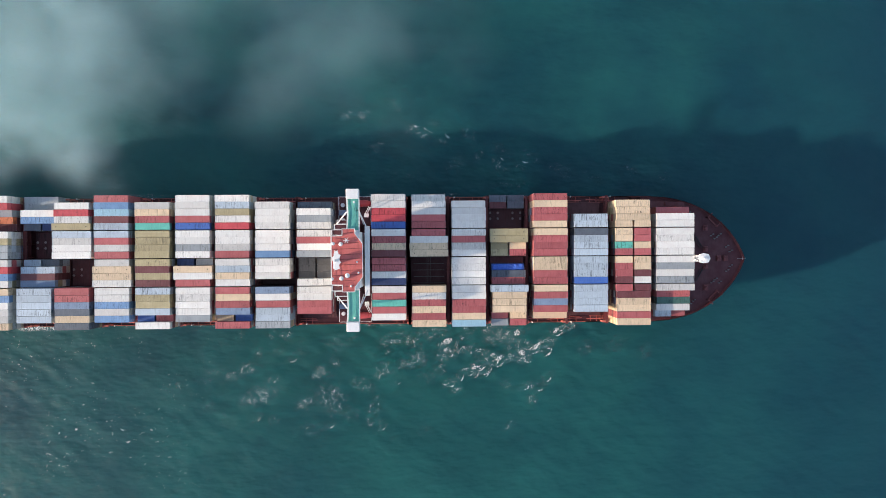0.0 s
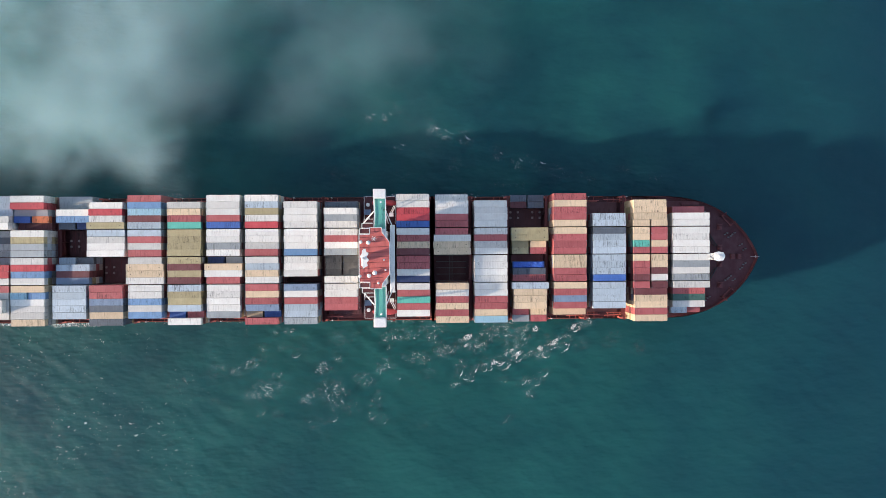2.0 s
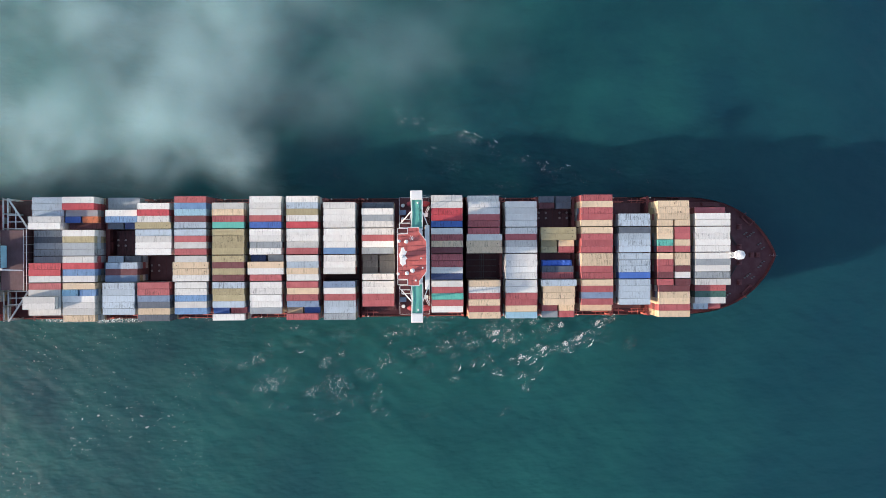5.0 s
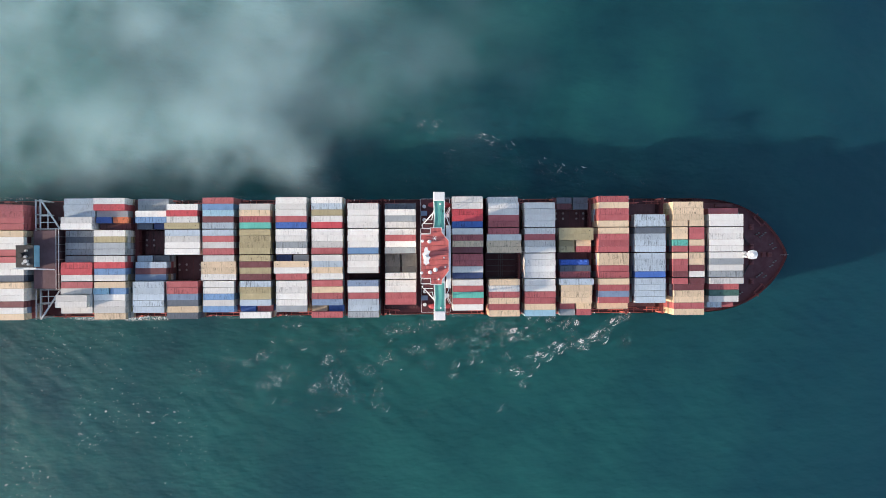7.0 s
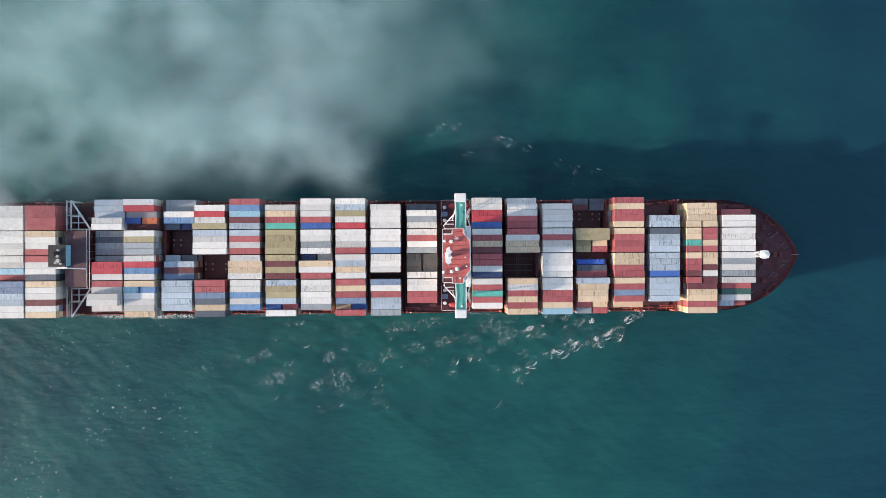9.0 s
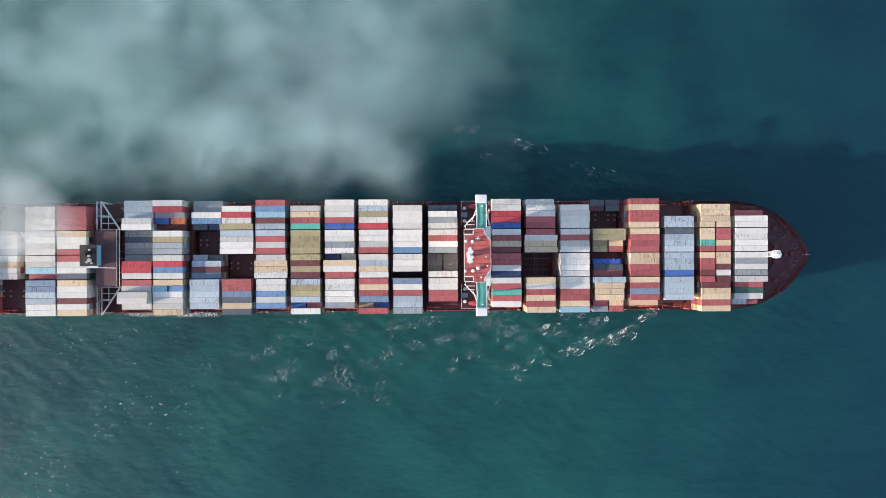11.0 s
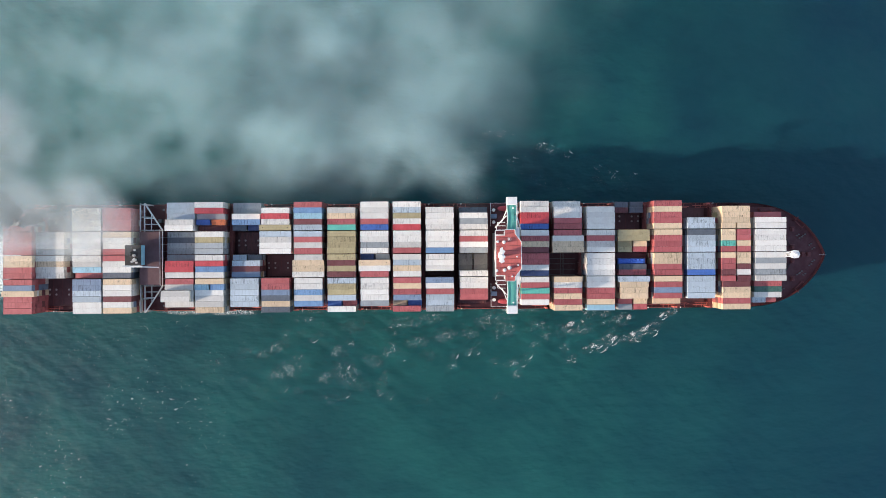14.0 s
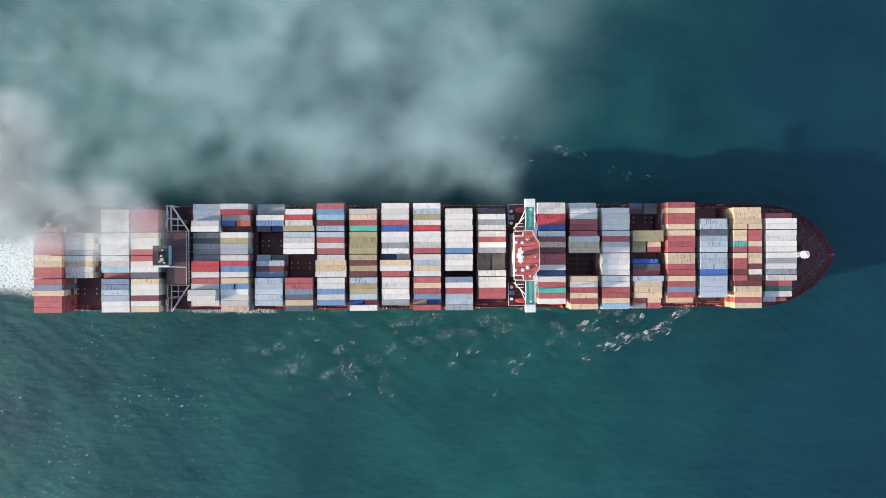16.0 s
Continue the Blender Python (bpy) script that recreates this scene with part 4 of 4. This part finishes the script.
# breakers of the bow wave: curved caps with lace behind them
def whitecap(x, y, long, yaw, seed, ride):
    """One curved breaking crest: a low tapered ridge of foam."""
    bm = bmesh.new()
    lay = bm.verts.layers.float.new("rim")
    n, rows = 14, []
    for k in range(n + 1):
        u = k / n * 2 - 1
        wide = 0.17 * long * (1 - u * u) * (1 + 0.5 * noise.noise((u * 3, seed, 0.0)))
        bend = 0.35 * long * u * u
        row = []
        for v, z in ((-1, 0.04), (0, 0.22), (1, 0.04)):
            w = bm.verts.new((long * u, bend + wide * v, z * (1.1 - u * u) + 0.03))
            w[lay] = 0.9 if v == 0 else 0.25
            row.append(w)
        rows.append(row)
    for p, q in zip(rows, rows[1:]):
        for j in range(2):
            bm.faces.new((p[j], q[j], q[j + 1], p[j + 1]))
    ob = new("whitecap", finish(bm, "whitecap", CREST))
    ob.matrix_basis = pose(x, y, 0, 0, 0, yaw)
    tagged(ob, "small curved white crest breaking on green water", "foam", "foam on the sea", "stuff")
    if ride:
        RIDERS.append(ob)


frng = random.Random(11)
for text, ride, turn, side in (("81.6,-30.8 72.3,-37.7 77.3,-38.5 68.9,-41.8 57.4,-43.1 50.1,-44.2 52.6,-45.9 45.6,-46.7 37.7,-51.3", True, 25, -1), ("-2.6,59.5 4.4,59.7 23.8,53.7 27.6,52.6 29.8,51.4 36.3,49.6 50.6,43.1 58.6,40.3 67.7,39.0 9.3,46.9", True, -35, 1), ("48.0,-47.1 -10.3,-67.0 8.0,-58.1 37.8,-39.0 -20.5,-67.3 -39.7,-63.9 -26.0,-40.7 16.0,-50.2", False, 35, -1), ("73.8,-53.3 68.3,-52.3 60.5,-51.7 42.0,-48.3 52.2,-46.9 10.2,-68.2 77.3,-49.1", False, 40, -1)):
    for k, p in enumerate(text.split()):
        x, y = (float(c) for c in p.split(","))
        whitecap(x, y, frng.uniform(1.2, 2.6) * (1.0 if side < 0 and ride else 0.7), turn + frng.uniform(-25, 25), k * 3.1, ride)
        if side < 0 and ride:
            whitecap(x + frng.uniform(-3, 1), y + frng.uniform(0.5, 3), frng.uniform(0.8, 1.6), turn + frng.uniform(-40, 40), k * 3.1 + 1, ride)
        foam_patch("breaker", x - 2.0, y - side * 1.6, frng.uniform(2.5, 4.5), frng.uniform(1.6, 2.8), turn, FOAM, "lacy foam behind a breaking crest of the bow wave", k + 60.5 + turn, 0.0, ride) if ride else foam_patch("foam", x - 1.0, y + 1.0, frng.uniform(3, 6), frng.uniform(1.6, 3), turn, FADED, LACE, k + 60.5 + turn)
for k, p in enumerate("53.5,-39.2 67.2,-39.3 60.5,-31.4 37.3,-35.5 61.6,-39.8 76.5,-33.8 33.0,-44.3".split()):
    x, y = (float(c) for c in p.split(","))
    foam_patch("breaker", x, y, frng.uniform(3.5, 6), frng.uniform(2.2, 3.5), 20, FOAM, "lacy foam behind a breaking crest of the bow wave", k + 75.5, 0.0, True)
for side in (1, -1):
    for k, x in enumerate(range(-205, 90, 16)):
        foam_patch("hull_foam", x + 5 * math.sin(k * 2.1), side * (25.6 + 0.6 * math.sin(k)), 7, 1.2, 0, FOAM, "thin foam line along the ship's side", k + 90.5 + 30 * side, 0, True)
for k, x in enumerate((-152, -141, -131, -120)):
    foam_patch("hull_foam", x, -25.6, 8, 2.3, 0, CREST, "white churned foam against the ship's side", k + 210.5, 0, True)
# propeller wash astern
for k in range(9):
    foam_patch("wake_foam", -218 - 9 * k, -3.0 + 2.5 * math.sin(k * 1.7), 15, 15.5 + 0.5 * k, 0, WASH, "churned white propeller wash astern", k + 140.5, 0, True)


# ---- smoke ----
def puff_mesh(seed, tall):
    bm = bmesh.new()
    lay = bm.verts.layers.float.new("rim")
    rings, n = 10, 32
    mid = bm.verts.new((0, 0, tall))
    mid[lay] = 1.0
    prev = None
    for r in range(1, rings + 1):
        u = r / rings
        ring = []
        for k in range(n):
            a = k * math.tau / n
            w = u * (1 + 0.38 * noise.noise((math.cos(a) * 1.1, math.sin(a) * 1.1, seed)))
            z = tall * math.sqrt(max(0.0, 1 - u * u)) * (1 + 0.3 * noise.noise((math.cos(a) * u * 2, math.sin(a) * u * 2, seed + 9)))
            v = bm.verts.new((w * math.cos(a), w * math.sin(a), z))
            v[lay] = 1 - u
            ring.append(v)
        for k in range(n):
            j = (k + 1) % n
            f = bm.faces.new((mid, ring[k], ring[j]) if prev is None else (prev[k], ring[k], ring[j], prev[j]))
            f.smooth = True
        prev = ring
    return bm


def plume(name, label, puffs, mat, size):
    top = tagged(new(name), label, "smoke", kind="stuff")
    more_puffs(top, puffs, mat, size)
    return top


def more_puffs(top, puffs, mat, size):
    for k, (x, y, z, rx, ry) in enumerate(puffs):
        bm = puff_mesh(k * 1.37 + size, 0.045 * rx)
        for v in bm.verts:
            v.co = Vector((v.co.x * rx, v.co.y * ry, v.co.z))
        part("smoke_puff", bm, mat, top, "", at=pose(x, y, z, 0, 0, random.uniform(-40, 40)))


# the drifting bank: local x = 0 is its leading edge beside the ship
rng = random.Random(5)
bank, haze = [], []
for tries in range(4000):
    x, y, r = rng.uniform(-275, 10), rng.uniform(40, 150), rng.uniform(24, 38)
    lead = -24 + 10 * math.sin(y / 13.0) + max(0, y - 62) * 0.10
    if x < lead and all(math.dist((x, y), d[:2]) > 15.5 for d in bank):
        bank.append((x, max(y, 17 + r * 0.62), 40 + 2.6 * (len(bank) % 7), r, r * rng.uniform(0.75, 0.95)))
for tries in range(3000):
    x, y, r = rng.uniform(-290, 90), rng.uniform(66, 165), rng.uniform(44, 62)
    if x < 2 + max(0, y - 60) * 0.55 and all(math.dist((x, y), d[:2]) > 34 for d in haze):
        haze.append((x, y, 60 + 2.0 * (len(haze) % 5), r, r * rng.uniform(0.65, 0.8)))
front = [(-22, 38, 44, 25, 18), (-34, 56, 47, 30, 23), (-52, 40, 50, 27, 19), (-26, 70, 45.5, 26, 22), (-60, 66, 52, 32, 24), (-15, 35, 53, 18, 14), (-78, 48, 48.5, 28, 21), (-30, 88, 49, 30, 24), (-66, 90, 51, 34, 26), (-40, 40, 56, 24, 17), (-88, 38, 55, 26, 18)]
smoke = plume("smoke_plume", "pale grey exhaust smoke drifting ahead over the sea", bank + front + [(x - 5, y + 4, z + 1.3, rx * 0.9, ry * 1.1) for x, y, z, rx, ry in front], SMOKE, 1.0)
more_puffs(smoke, haze, HAZE, 120.0)
# an older, thinner veil that hangs ahead of the bank and hardly moves
ahead = [(-116 + 32 * (k % 5) + rng.uniform(-9, 9) + 8 * (k // 5), 70 + 26 * (k // 5) + rng.uniform(-7, 7), 58 + 1.7 * (k % 6), rng.uniform(36, 50) - 2.6 * (k % 5), rng.uniform(26, 36)) for k in range(15)]
veil = plume("smoke_veil", "thin old exhaust smoke hanging over the sea", ahead, VEIL, 220.0)
# the dense part rolling over the stern
thick = [(-200 + rng.uniform(-34, 26), rng.uniform(26, 64), rng.uniform(42, 50), rng.uniform(15, 24), rng.uniform(12, 20)) for k in range(105)]
steam = plume("funnel_smoke", "dense white exhaust smoke rolling over the stern", thick, STEAM, 40.0)
over = [(-192 + 0.95 * k + rng.uniform(-3, 3), 6 + 20 * rng.random(), 47 + 0.5 * (k % 5), rng.uniform(13, 18), rng.uniform(10, 14)) for k in range(62)]
more_puffs(steam, over, STEAM, 80.0)
more_puffs(steam, [(x - 4, y + 3, z + 3, rx * 0.8, ry * 0.8) for x, y, z, rx, ry in over[::2]], STEAM, 95.0)
more_puffs(steam, [(-188 + 9 * k, 16 + 9 * (k % 4), 52 + 0.6 * k, 28, 21) for k in range(8)], HAZE, 60.0)


# ---- what moves ----
def motions():
    for ob in RIDERS:
        m = ob.matrix_basis.copy()
        walk(ob, [(0.0, m), (16.0, Matrix.Translation((SPEED * 16.0, 0, 0)) @ m)])
    walk(smoke, [(0.0, pose(-67, 0, 0)), (7.0, pose(-1, 0, 0)), (16.0, pose(76.0, 0, 0))])
    walk(veil, [(0.0, pose(0, 0, 0)), (16.0, pose(52.0, 0, 0))])
    walk(steam, [(0.0, pose(-48, 0, 0)), (8.0, pose(-8, 0, 0)), (12.0, pose(22, 0, 0)), (16.0, pose(42.0, 0, 0))])


motions()
